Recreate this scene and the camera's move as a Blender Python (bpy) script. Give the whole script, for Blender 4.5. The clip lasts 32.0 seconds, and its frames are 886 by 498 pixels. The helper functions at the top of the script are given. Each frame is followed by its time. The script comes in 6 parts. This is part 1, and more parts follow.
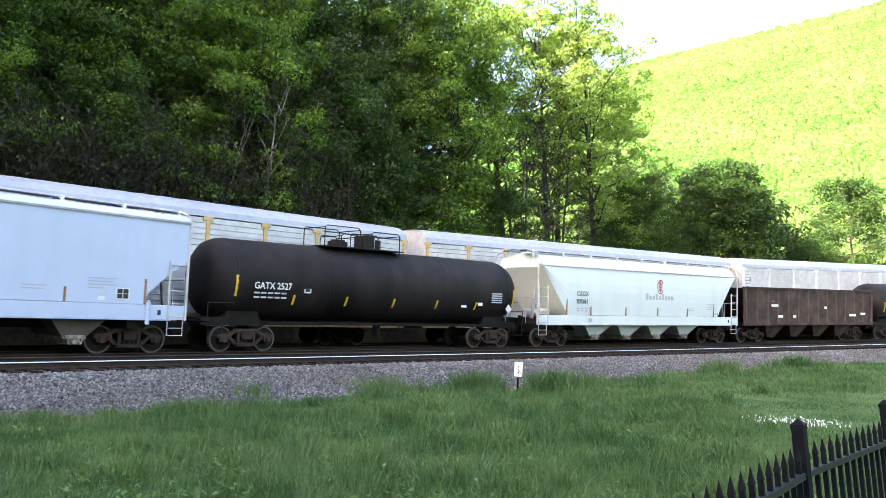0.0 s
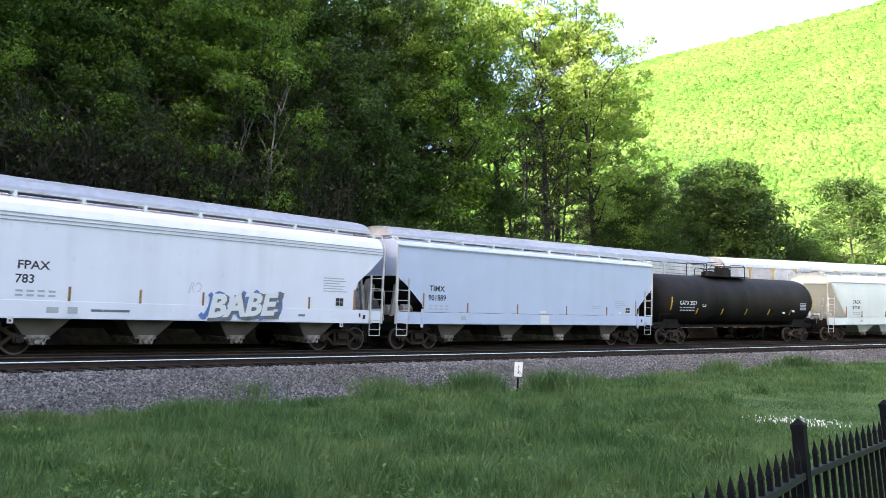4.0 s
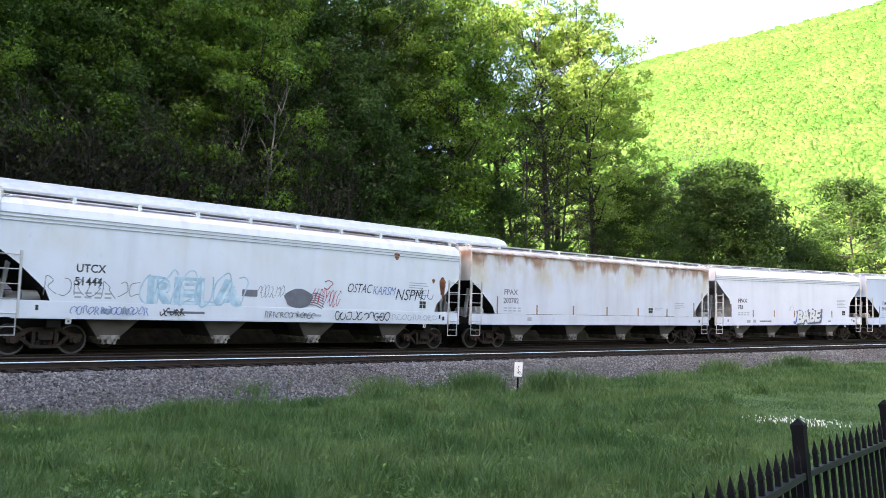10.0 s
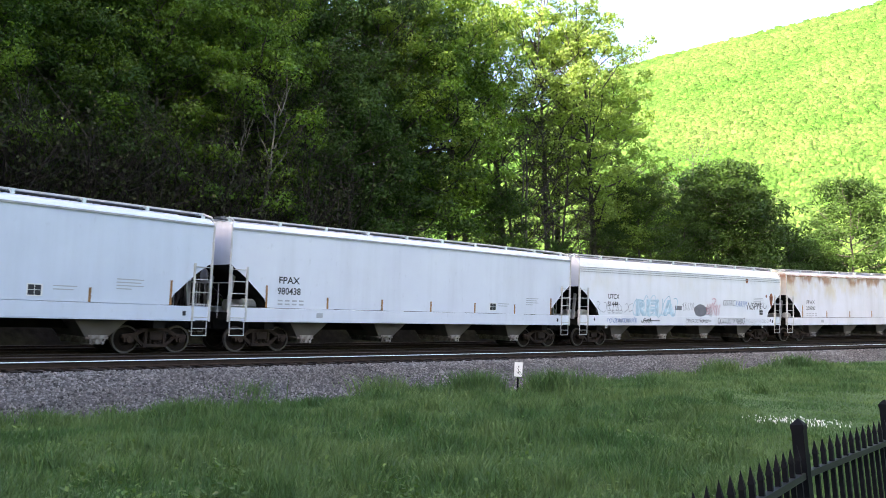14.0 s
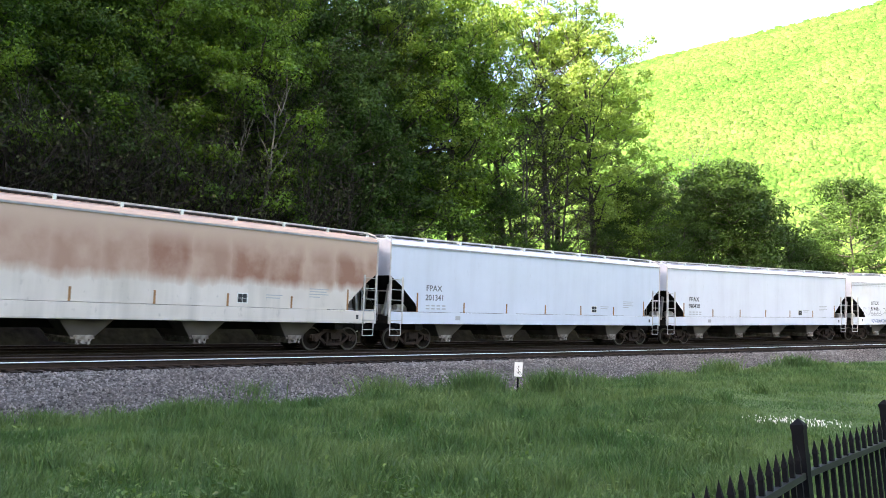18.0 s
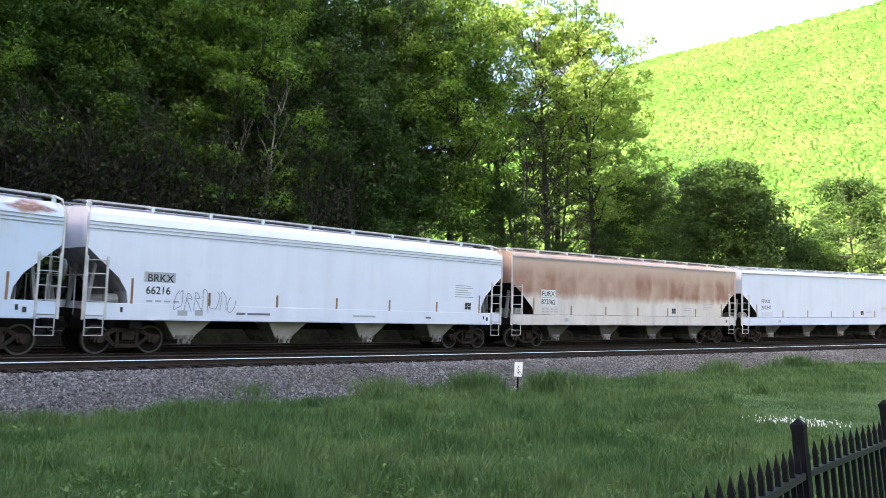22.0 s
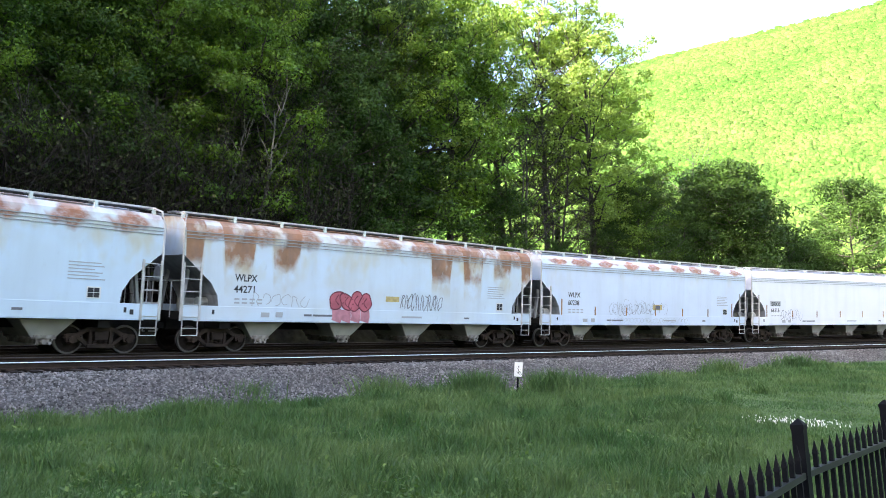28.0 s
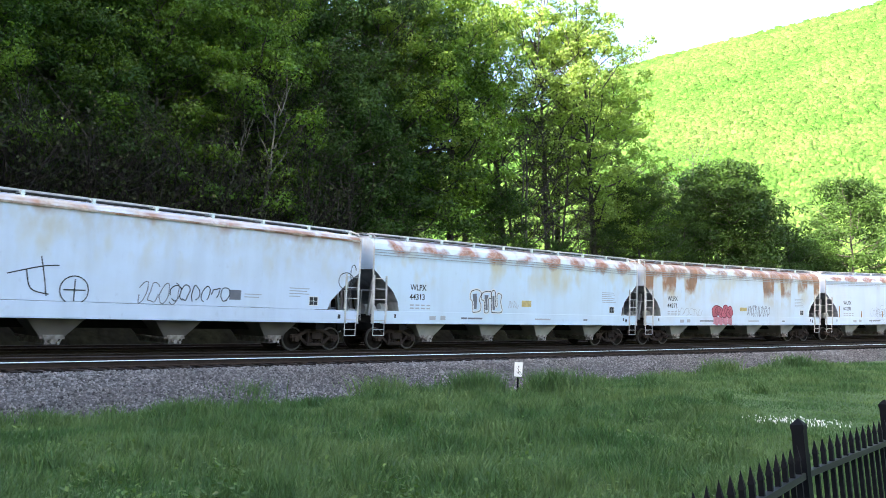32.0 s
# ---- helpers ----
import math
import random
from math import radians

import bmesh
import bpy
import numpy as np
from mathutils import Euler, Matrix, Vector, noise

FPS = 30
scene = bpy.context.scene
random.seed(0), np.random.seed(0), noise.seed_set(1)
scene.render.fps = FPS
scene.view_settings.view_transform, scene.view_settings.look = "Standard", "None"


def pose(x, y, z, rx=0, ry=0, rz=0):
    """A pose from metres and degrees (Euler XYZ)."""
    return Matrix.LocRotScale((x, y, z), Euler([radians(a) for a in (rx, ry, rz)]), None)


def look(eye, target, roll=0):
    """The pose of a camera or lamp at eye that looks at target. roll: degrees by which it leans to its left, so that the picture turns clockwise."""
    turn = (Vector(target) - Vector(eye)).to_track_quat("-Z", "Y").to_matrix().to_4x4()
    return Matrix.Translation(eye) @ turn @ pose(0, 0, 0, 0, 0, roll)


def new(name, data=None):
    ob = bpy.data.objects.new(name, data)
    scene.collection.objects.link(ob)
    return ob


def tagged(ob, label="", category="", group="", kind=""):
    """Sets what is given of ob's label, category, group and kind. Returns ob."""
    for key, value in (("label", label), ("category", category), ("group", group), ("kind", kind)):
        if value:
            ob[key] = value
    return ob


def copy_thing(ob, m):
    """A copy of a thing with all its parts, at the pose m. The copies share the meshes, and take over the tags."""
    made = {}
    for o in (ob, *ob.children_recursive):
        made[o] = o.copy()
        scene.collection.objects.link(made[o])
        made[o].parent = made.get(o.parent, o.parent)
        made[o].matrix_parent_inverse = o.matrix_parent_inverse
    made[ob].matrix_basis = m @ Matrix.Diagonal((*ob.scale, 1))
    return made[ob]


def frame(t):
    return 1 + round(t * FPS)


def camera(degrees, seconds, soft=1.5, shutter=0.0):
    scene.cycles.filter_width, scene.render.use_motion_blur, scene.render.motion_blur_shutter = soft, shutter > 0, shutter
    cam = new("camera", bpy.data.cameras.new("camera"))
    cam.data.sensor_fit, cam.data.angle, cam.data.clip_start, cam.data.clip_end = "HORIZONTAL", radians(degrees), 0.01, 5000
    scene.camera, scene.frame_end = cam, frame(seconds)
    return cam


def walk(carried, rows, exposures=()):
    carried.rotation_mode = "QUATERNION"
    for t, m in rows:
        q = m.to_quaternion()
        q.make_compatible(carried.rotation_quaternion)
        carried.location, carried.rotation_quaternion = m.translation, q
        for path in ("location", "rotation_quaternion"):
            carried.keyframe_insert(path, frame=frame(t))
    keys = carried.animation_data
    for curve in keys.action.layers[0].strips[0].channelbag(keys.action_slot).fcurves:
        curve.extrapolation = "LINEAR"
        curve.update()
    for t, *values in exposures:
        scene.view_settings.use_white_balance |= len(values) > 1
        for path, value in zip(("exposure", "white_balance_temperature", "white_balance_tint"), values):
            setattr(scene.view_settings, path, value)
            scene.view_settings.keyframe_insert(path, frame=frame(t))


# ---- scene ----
# Three canted main-line tracks on a tight curve round a small park; two trains pass in opposite ways.
EYE = Vector((0, 0, 1.6))
TILT, LEAN = 0.14962, -1.8907
cam = camera(58.618, 32.0, soft=0.7, shutter=0.15)
EXPOSURES = [(0, 3.12, 6650, 18), (2.5, 2.92, 6650, 18), (6, 2.52, 6650, 20), (9, 2.58, 6700, 19), (10.5, 2.66, 6700, 19), (13, 2.66, 6700, 19), (14.5, 2.6, 6750, 19), (17, 2.68, 6850, 18),
             (19, 2.88, 6880, 18), (22, 2.66, 6700, 18), (25, 2.63, 6650, 18), (28, 2.82, 6550, 16), (30, 2.76, 6400, 15), (32, 2.76, 6350, 14)]
VIEW = look(EYE, EYE + Vector((0, math.cos(TILT), math.sin(TILT))), LEAN)
walk(cam, [(0, VIEW), (32, VIEW)], exposures=EXPOSURES)

# ---- light ----
TO_SUN = Vector((-0.660, -0.660, 0.361)).normalized()
world = bpy.data.worlds.new("sky")
scene.world = world
world.use_nodes = True
wn = world.node_tree
sky = wn.nodes.new("ShaderNodeTexSky")
sky.sky_type, sky.sun_disc = "NISHITA", False
sky.sun_elevation = math.asin(TO_SUN.z)
sky.sun_rotation = math.atan2(TO_SUN.x, TO_SUN.y)
sky.air_density, sky.dust_density, sky.ozone_density = 1.0, 4.0, 1.0
wn.links.new(sky.outputs[0], wn.nodes["Background"].inputs[0])
wn.nodes["Background"].inputs[1].default_value = 0.14
sun = new("sun", bpy.data.lights.new("sun", "SUN"))
sun.data.energy, sun.data.angle, sun.data.color = 5.0, radians(0.5), (1.0, 0.93, 0.80)
sun.matrix_world = look(TO_SUN * 200, (0, 0, 0))

# ---- plan ----
PHI, R = 0.73041, 186.42          # heading where the curve crosses the view's middle, radius of the middle track
CX, CY = 124.38, -101.92          # centre of the curve
RAIL = 2.566                      # rail top of the middle track
GRADE, CANT = 0.00514, 0.1033
GRADE_IN = 0.00234                # the inner track climbs less
SPACING = 4.15                    # track to track
PLANE = 0.085                     # fall of the whole track bed towards the inside


def at(s, o=0.0):
    """Plan place at s metres along the middle track and o metres towards the inside of the curve."""
    h = PHI - s / R
    return CX - (R - o) * math.sin(h), CY + (R - o) * math.cos(h)


def smooth(e0, e1, x):
    t = np.clip((x - e0) / (e1 - e0), 0, 1)
    return t * t * (3 - 2 * t)


SUN_HILL = 113.0
RIDGE_A, RIDGE_B = np.array((800.0, 520.0)), np.array((-450.0, 1350.0))


def far_hill(x, y):
    """Height of the wooded ridge across the valley."""
    d = RIDGE_B - RIDGE_A
    n = np.array((d[1], -d[0])) / np.hypot(*d)
    u = ((x - RIDGE_A[0]) * d[0] + (y - RIDGE_A[1]) * d[1]) / (d @ d)
    away = -((x - RIDGE_A[0]) * n[0] + (y - RIDGE_A[1]) * n[1])
    away = np.abs(away)
    top = 344 - 40 * smooth(0.46, 0.58, u) - 190 * np.clip(u - 0.55, 0, 1)
    return np.maximum(top, 60) * np.clip(1 - away / 690, 0, 1) ** 1.2


def ground_z(x, y):
    """Height of the ground sheet (arrays)."""
    dx, dy = x - CX, y - CY
    ang = np.arctan2(-dx, dy)
    s = (PHI - ang) * R
    s = np.where(s < -260, s + 2 * math.pi * R, s)
    o = R - np.hypot(dx, dy)
    sc = np.clip(s, -150, 150)
    base = GRADE * sc
    park = 0.82 * (1 - smooth(9, 24, o)) + 0.012 * np.clip(sc - 5, 0, 40) * (1 - smooth(9, 16, o))
    bed = 1.75 - PLANE * o - 0.55
    inside = np.where(o > 8.3, park, 0.82 + (bed - 0.82) * smooth(8.3, 5.0, o))
    left = 1 - smooth(-5, 70, s)
    out = -o - 8
    hillside = np.clip(out, 0, 400)
    tall = 7 + 65 * (1 - smooth(-36, -4, s)) + 40 * (1 - smooth(-60, -34, s))
    hs = 1.6 * smooth(0, 2.5, out) + left * (tall * (1 - np.exp(-hillside * (0.62 + 0.3 * (1 - smooth(-60, -30, s))) / tall))) + (1 - left) * 1.5 * smooth(0, 25, hillside)
    z = np.where(o > -8, inside, 1.9 + hs)
    z = np.where((o <= -7) & (o > -10), np.minimum(z, 1.9 + hs), z)
    far = smooth(110, 420, np.hypot(x, y))
    z = z + base + far * far_hill(x, y)
    # the hill behind the viewer that keeps the low sun off the tracks
    q, p = -0.7071 * (x + y), 0.7071 * (y - x)
    return np.maximum(z, SUN_HILL * smooth(30, 185, q) * (1 - smooth(95, 190, p)) * smooth(-300, -90, p) - 3)


# ---- materials ----
def material(name, base, rough=0.7, metal=0.0, grain=0.0, scale=8.0, second=None, mix_scale=0.6, bump=0.0, bump_scale=30.0,
             island=0.0, rand=0.0, thin=0.0, contrast=(0.35, 0.65), stretch=(1, 1, 1), gloss=0.5):
    """A worn surface: two scales of mottling, fine relief, and some change from piece to piece."""
    m = bpy.data.materials.new(name)
    m.use_nodes = True
    t, n, ln = m.node_tree, m.node_tree.nodes, m.node_tree.links.new
    b = n["Principled BSDF"]
    b.inputs["Roughness"].default_value, b.inputs["Metallic"].default_value = rough, metal
    b.inputs["Specular IOR Level"].default_value = gloss
    co = n.new("ShaderNodeTexCoord")
    mp = n.new("ShaderNodeMapping")
    mp.inputs["Scale"].default_value = stretch
    ln(co.outputs["Object"], mp.inputs[0])

    def noise_at(sc, detail=5.0):
        q = n.new("ShaderNodeTexNoise")
        q.inputs["Scale"].default_value, q.inputs["Detail"].default_value = sc, detail
        ln(mp.outputs[0], q.inputs["Vector"])
        return q.outputs["Fac"]

    def mixed(a, c, fac, how="MIX"):
        q = n.new("ShaderNodeMix")
        q.data_type, q.blend_type = "RGBA", how
        for value, socket in ((fac, 0), (a, 6), (c, 7)):
            if hasattr(value, "links"):
                ln(value, q.inputs[socket])
            else:
                q.inputs[socket].default_value = value
        return q.outputs[2]

    def ramp(fac, lo, hi):
        q = n.new("ShaderNodeMapRange")
        q.inputs[1].default_value, q.inputs[2].default_value = lo, hi
        ln(fac, q.inputs[0])
        return q.outputs[0]

    colour = (*base, 1)
    if second:
        colour = mixed(colour, (*second, 1), ramp(noise_at(mix_scale), *contrast))
    if grain:
        g = n.new("ShaderNodeMapRange")
        g.inputs[1].default_value, g.inputs[2].default_value = 0.25, 0.75
        g.inputs[3].default_value, g.inputs[4].default_value = 1 - grain, 1 + grain
        ln(noise_at(scale), g.inputs[0])
        colour = mixed(colour, g.outputs[0], 1.0, "MULTIPLY")
    for amount, source in ((island, "g"), (rand, "o")):
        if amount:
            src = n.new("ShaderNodeNewGeometry" if source == "g" else "ShaderNodeObjectInfo")
            g = n.new("ShaderNodeMapRange")
            g.inputs[3].default_value, g.inputs[4].default_value = 1 - amount, 1 + amount
            ln(src.outputs["Random Per Island" if source == "g" else "Random"], g.inputs[0])
            colour = mixed(colour, g.outputs[0], 1.0, "MULTIPLY")
    if hasattr(colour, "links"):
        ln(colour, b.inputs["Base Color"])
    else:
        b.inputs["Base Color"].default_value = colour
    if bump:
        q = n.new("ShaderNodeBump")
        q.inputs["Strength"].default_value, q.inputs["Distance"].default_value = bump, 0.02
        ln(noise_at(bump_scale, 3.0), q.inputs["Height"])
        ln(q.outputs[0], b.inputs["Normal"])
    if thin:
        tr = n.new("ShaderNodeBsdfTranslucent")
        mx = n.new("ShaderNodeMixShader")
        mx.inputs[0].default_value = thin
        if hasattr(colour, "links"):
            ln(mixed(colour, (1.25, 1.15, 0.45, 1), 1.0, "MULTIPLY"), tr.inputs[0])
        else:
            tr.inputs[0].default_value = colour
        ln(b.outputs[0], mx.inputs[1])
        ln(tr.outputs[0], mx.inputs[2])
        ln(mx.outputs[0], n["Material Output"].inputs[0])
    return m


LEAF = [material("leaf_maple", (0.072, 0.155, 0.020), 0.5, second=(0.120, 0.205, 0.026), mix_scale=0.25, island=0.35, rand=0.4, thin=0.45, gloss=0.3),
        material("leaf_poplar", (0.215, 0.345, 0.075), 0.5, second=(0.26, 0.37, 0.11), mix_scale=0.3, island=0.3, rand=0.15, thin=0.55, gloss=0.3),
        # the next two leaf colours are darkened to stand in for woodland shade
        material("leaf_shade_dark", (0.034, 0.080, 0.013), 0.5, second=(0.054, 0.106, 0.017), mix_scale=0.3, island=0.35, rand=0.2, thin=0.3, gloss=0.25),
        material("leaf_young_shaded", (0.030, 0.044, 0.012), 0.6, second=(0.038, 0.043, 0.017), mix_scale=0.4, island=0.35, rand=0.4, thin=0.3, gloss=0.2)]
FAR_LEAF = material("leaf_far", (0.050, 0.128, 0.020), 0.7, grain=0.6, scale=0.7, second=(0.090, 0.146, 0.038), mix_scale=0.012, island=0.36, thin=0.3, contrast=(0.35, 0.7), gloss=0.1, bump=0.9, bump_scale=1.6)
BARK = material("bark", (0.045, 0.037, 0.031), 0.9, gloss=0.2, grain=0.4, scale=9, second=(0.088, 0.080, 0.070), mix_scale=1.5, bump=0.8, bump_scale=12, stretch=(1, 1, 0.25), rand=0.3)
PALE_BARK = material("bark_pale", (0.20, 0.19, 0.16), 0.9, gloss=0.2, grain=0.4, scale=6, second=(0.10, 0.09, 0.075), mix_scale=1.2, bump=0.5, bump_scale=12, stretch=(1, 1, 0.3))
# twig brown also darkened for the shade at the forest foot
TWIG = material("twig", (0.034, 0.027, 0.023), 0.9, grain=0.3, scale=6, rand=0.4, gloss=0.2)
GRASS = material("grass_blade", (0.046, 0.108, 0.034), 0.6, second=(0.112, 0.180, 0.072), mix_scale=0.55, contrast=(0.36, 0.68), island=0.24, thin=0.3, gloss=0.3)
SOIL = material("ground_turf", (0.048, 0.094, 0.032), 0.95, grain=0.45, scale=7, second=(0.092, 0.142, 0.056), mix_scale=0.3, bump=0.8, bump_scale=14, gloss=0.1)
HILL_FLOOR = material("ground_wooded", (0.040, 0.082, 0.016), 0.95, grain=0.4, scale=0.3, second=(0.060, 0.092, 0.026), mix_scale=0.02, bump=0.5, bump_scale=0.5, gloss=0.1)
STONE = material("ballast_stone", (0.168, 0.166, 0.170), 0.9, grain=0.3, scale=9, second=(0.118, 0.112, 0.112), mix_scale=0.5, island=0.68, bump=0.4, bump_scale=40, gloss=0.2)
# brown earth blackened to carry the deep shade at the foot of the wood
BANK = material("bank_earth_shaded", (0.012, 0.010, 0.008), 0.95, grain=0.5, scale=3, second=(0.020, 0.018, 0.010), mix_scale=0.5, bump=0.8, bump_scale=5, gloss=0.0)
# same polished steel, coloured dark as if it mirrored the dark train
RAIL_DARK = material("rail_dark_reflection", (0.07, 0.062, 0.056), 0.7, gloss=0.2, grain=0.15, scale=3)
# oily stone taken to near-black: shade under the trains is in the colour
BED_DARK = material("bed_oily_shaded", (0.010, 0.009, 0.009), 0.95, grain=0.5, scale=12, second=(0.018, 0.015, 0.013), mix_scale=0.8, bump=1.0, bump_scale=16, gloss=0.0)
BALLAST = material("ballast_bed", (0.074, 0.071, 0.071), 0.95, grain=0.6, scale=14, second=(0.098, 0.095, 0.094), mix_scale=0.8, bump=1.0, bump_scale=16, gloss=0.05)
RAIL_SIDE = material("rail_rust", (0.036, 0.025, 0.019), 0.8, gloss=0.1, grain=0.3, scale=5)
# near-white base colour stands in for the sky's reflection on the steel
RAIL_TOP = material("rail_sky_glint", (0.88, 0.88, 0.88), 0.5, metal=0.6, grain=0.08, scale=3)
TIE = material("tie_creosote", (0.018, 0.015, 0.014), 0.9, grain=0.35, scale=6, rand=0.3, bump=0.5, bump_scale=20, gloss=0.1)
BLACK = material("iron_black", (0.011, 0.0105, 0.0105), 0.55, grain=0.3, scale=4, second=(0.02, 0.018, 0.017), mix_scale=2, gloss=0.2)
GRIME = material("truck_grime", (0.030, 0.021, 0.0175), 0.85, gloss=0.2, grain=0.4, scale=4, second=(0.055, 0.036, 0.027), mix_scale=1.5, bump=0.3)
RIM = material("wheel_rim", (0.10, 0.085, 0.076), 0.55, metal=0.4, grain=0.2, scale=5)
WHEEL = material("wheel_steel", (0.018, 0.0135, 0.0115), 0.8, gloss=0.12, grain=0.3, scale=5, second=(0.03, 0.021, 0.017), mix_scale=2)
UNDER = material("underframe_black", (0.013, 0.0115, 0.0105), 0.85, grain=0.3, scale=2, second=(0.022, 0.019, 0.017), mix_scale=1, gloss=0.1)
INK = material("stencil_black", (0.03, 0.03, 0.035), 0.7, grain=0.25, scale=9)
INK_GREY = material("stencil_grey", (0.42, 0.43, 0.45), 0.7)
WHITE_INK = material("stencil_white", (0.75, 0.75, 0.73), 0.7)
STRIP = material("reflector_amber", (0.31, 0.155, 0.06), 0.6, grain=0.3, scale=5, rand=0.2)
YELLOW = material("reflector_yellow", (0.78, 0.48, 0.03), 0.5, grain=0.1, scale=5)


# ---- building blocks ----
def part(name, bm, mat, parent, label="", m=None):
    """Links a bmesh, or a mesh that is already made, as one object under a thing or a part."""
    if isinstance(bm, bmesh.types.BMesh):
        me = bpy.data.meshes.new(name)
        bm.to_mesh(me)
        bm.free()
    else:
        me = bm
    if mat and not me.materials:
        me.materials.append(mat)
    ob = new(name, me)
    ob.parent = parent
    if m is not None:
        ob.matrix_basis = m
    return tagged(ob, label)


def thing(name, label, category, group="", m=None, kind=""):
    ob = new(name)
    ob.empty_display_size = 0.3
    if m is not None:
        ob.matrix_basis = m
    return tagged(ob, label, category, group, kind)


def np_mesh(name, verts, faces, mat=None, shade=False):
    """A mesh from arrays; all faces have the same number of corners."""
    verts, faces = np.asarray(verts, np.float32), np.asarray(faces, np.int32)
    me = bpy.data.meshes.new(name)
    me.vertices.add(len(verts))
    me.vertices.foreach_set("co", verts.ravel())
    n, k = faces.shape
    me.loops.add(n * k)
    me.loops.foreach_set("vertex_index", faces.ravel())
    me.polygons.add(n)
    me.polygons.foreach_set("loop_start", np.arange(0, n * k, k, dtype=np.int32))
    me.polygons.foreach_set("use_smooth", np.full(n, shade))
    me.update(calc_edges=True)
    if mat:
        me.materials.append(mat)
    return me


def box(bm, x0, x1, y0, y1, z0, z1):
    vs = [bm.verts.new((x, y, z)) for x in (x0, x1) for y in (y0, y1) for z in (z0, z1)]
    for f in ((0, 1, 3, 2), (4, 6, 7, 5), (0, 4, 5, 1), (2, 3, 7, 6), (0, 2, 6, 4), (1, 5, 7, 3)):
        bm.faces.new([vs[i] for i in f])
    return vs


def bevelled(bm, w=0.015, seg=1):
    bmesh.ops.bevel(bm, geom=bm.edges[:], offset=w, segments=seg, affect="EDGES")
    return bm


def slab(bm, outline, y0, y1):
    """An outline of (x, z) drawn out from y0 to y1."""
    a = [bm.verts.new((x, y0, z)) for x, z in outline]
    b = [bm.verts.new((x, y1, z)) for x, z in outline]
    k = len(outline)
    bm.faces.new(a[::-1])
    bm.faces.new(b)
    for i in range(k):
        bm.faces.new((a[i], a[(i + 1) % k], b[(i + 1) % k], b[i]))
    return bm


def tube(bm, pts, r, sides=6, closed=True):
    """A round bar along a polyline; r: one radius, or one for each point."""
    pts = [Vector(p) for p in pts]
    rr = r if isinstance(r, (list, tuple)) else [r] * len(pts)
    rings = []
    for i, p in enumerate(pts):
        d = (pts[min(i + 1, len(pts) - 1)] - pts[max(i - 1, 0)]).normalized()
        side = d.cross(Vector((0.0, 0.0, 1.0)) if abs(d.z) < 0.9 else Vector((0.0, 1.0, 0.0))).normalized()
        up = side.cross(d)
        rings.append([bm.verts.new(p + (side * math.cos(a) + up * math.sin(a)) * rr[i])
                      for a in (2 * math.pi * j / sides for j in range(sides))])
    for a, b in zip(rings, rings[1:]):
        for j in range(sides):
            bm.faces.new((a[j], a[(j + 1) % sides], b[(j + 1) % sides], b[j]))
    if closed:
        bm.faces.new(rings[0][::-1])
        bm.faces.new(rings[-1])
    return bm


def lathe(bm, profile, axis="y", seg=20, m=None):
    """Turns a profile of (along, radius) round an axis."""
    rings = []
    for along, rad in profile:
        ring = []
        for j in range(seg):
            a = 2 * math.pi * j / seg
            c, s_ = rad * math.cos(a), rad * math.sin(a)
            p = Vector((c, along, s_)) if axis == "y" else Vector((along, c, s_)) if axis == "x" else Vector((c, s_, along))
            ring.append(bm.verts.new(m @ p if m else p))
        rings.append(ring)
    for a, b in zip(rings, rings[1:]):
        for j in range(seg):
            bm.faces.new((a[j], a[(j + 1) % seg], b[(j + 1) % seg], b[j]))
    bm.faces.new(rings[0][::-1])
    bm.faces.new(rings[-1])
    bmesh.ops.recalc_face_normals(bm, faces=bm.faces[:])
    return bm


def lettering(name, text, size, mat, parent, x, y, z, label="", squeeze=1.0, align="LEFT", fat=0.0, width=0.0):
    """Painted characters on a side that faces -y."""
    cu = bpy.data.curves.new(name, "FONT")
    cu.body, cu.size, cu.extrude, cu.align_x = text, size, 0.001, align
    cu.resolution_u = 3
    cu.offset = fat
    tmp = bpy.data.objects.new(name, cu)
    scene.collection.objects.link(tmp)
    bpy.context.view_layer.update()
    me = bpy.data.meshes.new_from_object(tmp)
    bpy.data.objects.remove(tmp)
    me.materials.clear()
    if width:
        xs = [v.co.x for v in me.vertices]
        squeeze = width / (max(xs) - min(xs))
    me.transform(Matrix.Diagonal((squeeze, 1, 1, 1)))
    return part(name, me, mat, parent, label, pose(x, y, z, 90))


# ---- ground ----
def build_ground():
    rho = np.unique(np.concatenate([np.linspace(2, 150, 24), np.linspace(150, 200, 60), np.linspace(200, 330, 40), np.geomspace(330, 3200, 50)]))
    th = np.linspace(0, 2 * math.pi, 421)[:-1]
    rr, tt = np.meshgrid(rho, th, indexing="ij")
    x, y = CX - rr * np.sin(tt), CY + rr * np.cos(tt)
    z = ground_z(x, y)
    n, k = rr.shape
    idx = np.arange(n * k).reshape(n, k)
    f = np.stack([idx[:-1], np.roll(idx, -1, 1)[:-1], np.roll(idx, -1, 1)[1:], idx[1:]], -1).reshape(-1, 4)
    me = np_mesh("ground", np.stack([x, y, z], -1).reshape(-1, 3), f[:, ::-1], SOIL, True)
    me.materials.append(HILL_FLOOR)
    wooded = (np.hypot(x, y) > 170) & (far_hill(x, y) > 4)
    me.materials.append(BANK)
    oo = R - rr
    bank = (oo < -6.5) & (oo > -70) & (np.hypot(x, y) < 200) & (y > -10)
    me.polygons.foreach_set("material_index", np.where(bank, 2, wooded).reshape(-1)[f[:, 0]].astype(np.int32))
    ob = new("ground", me)
    tagged(ob, "grassy ground that rises to wooded hills", "ground", kind="structure")


build_ground()


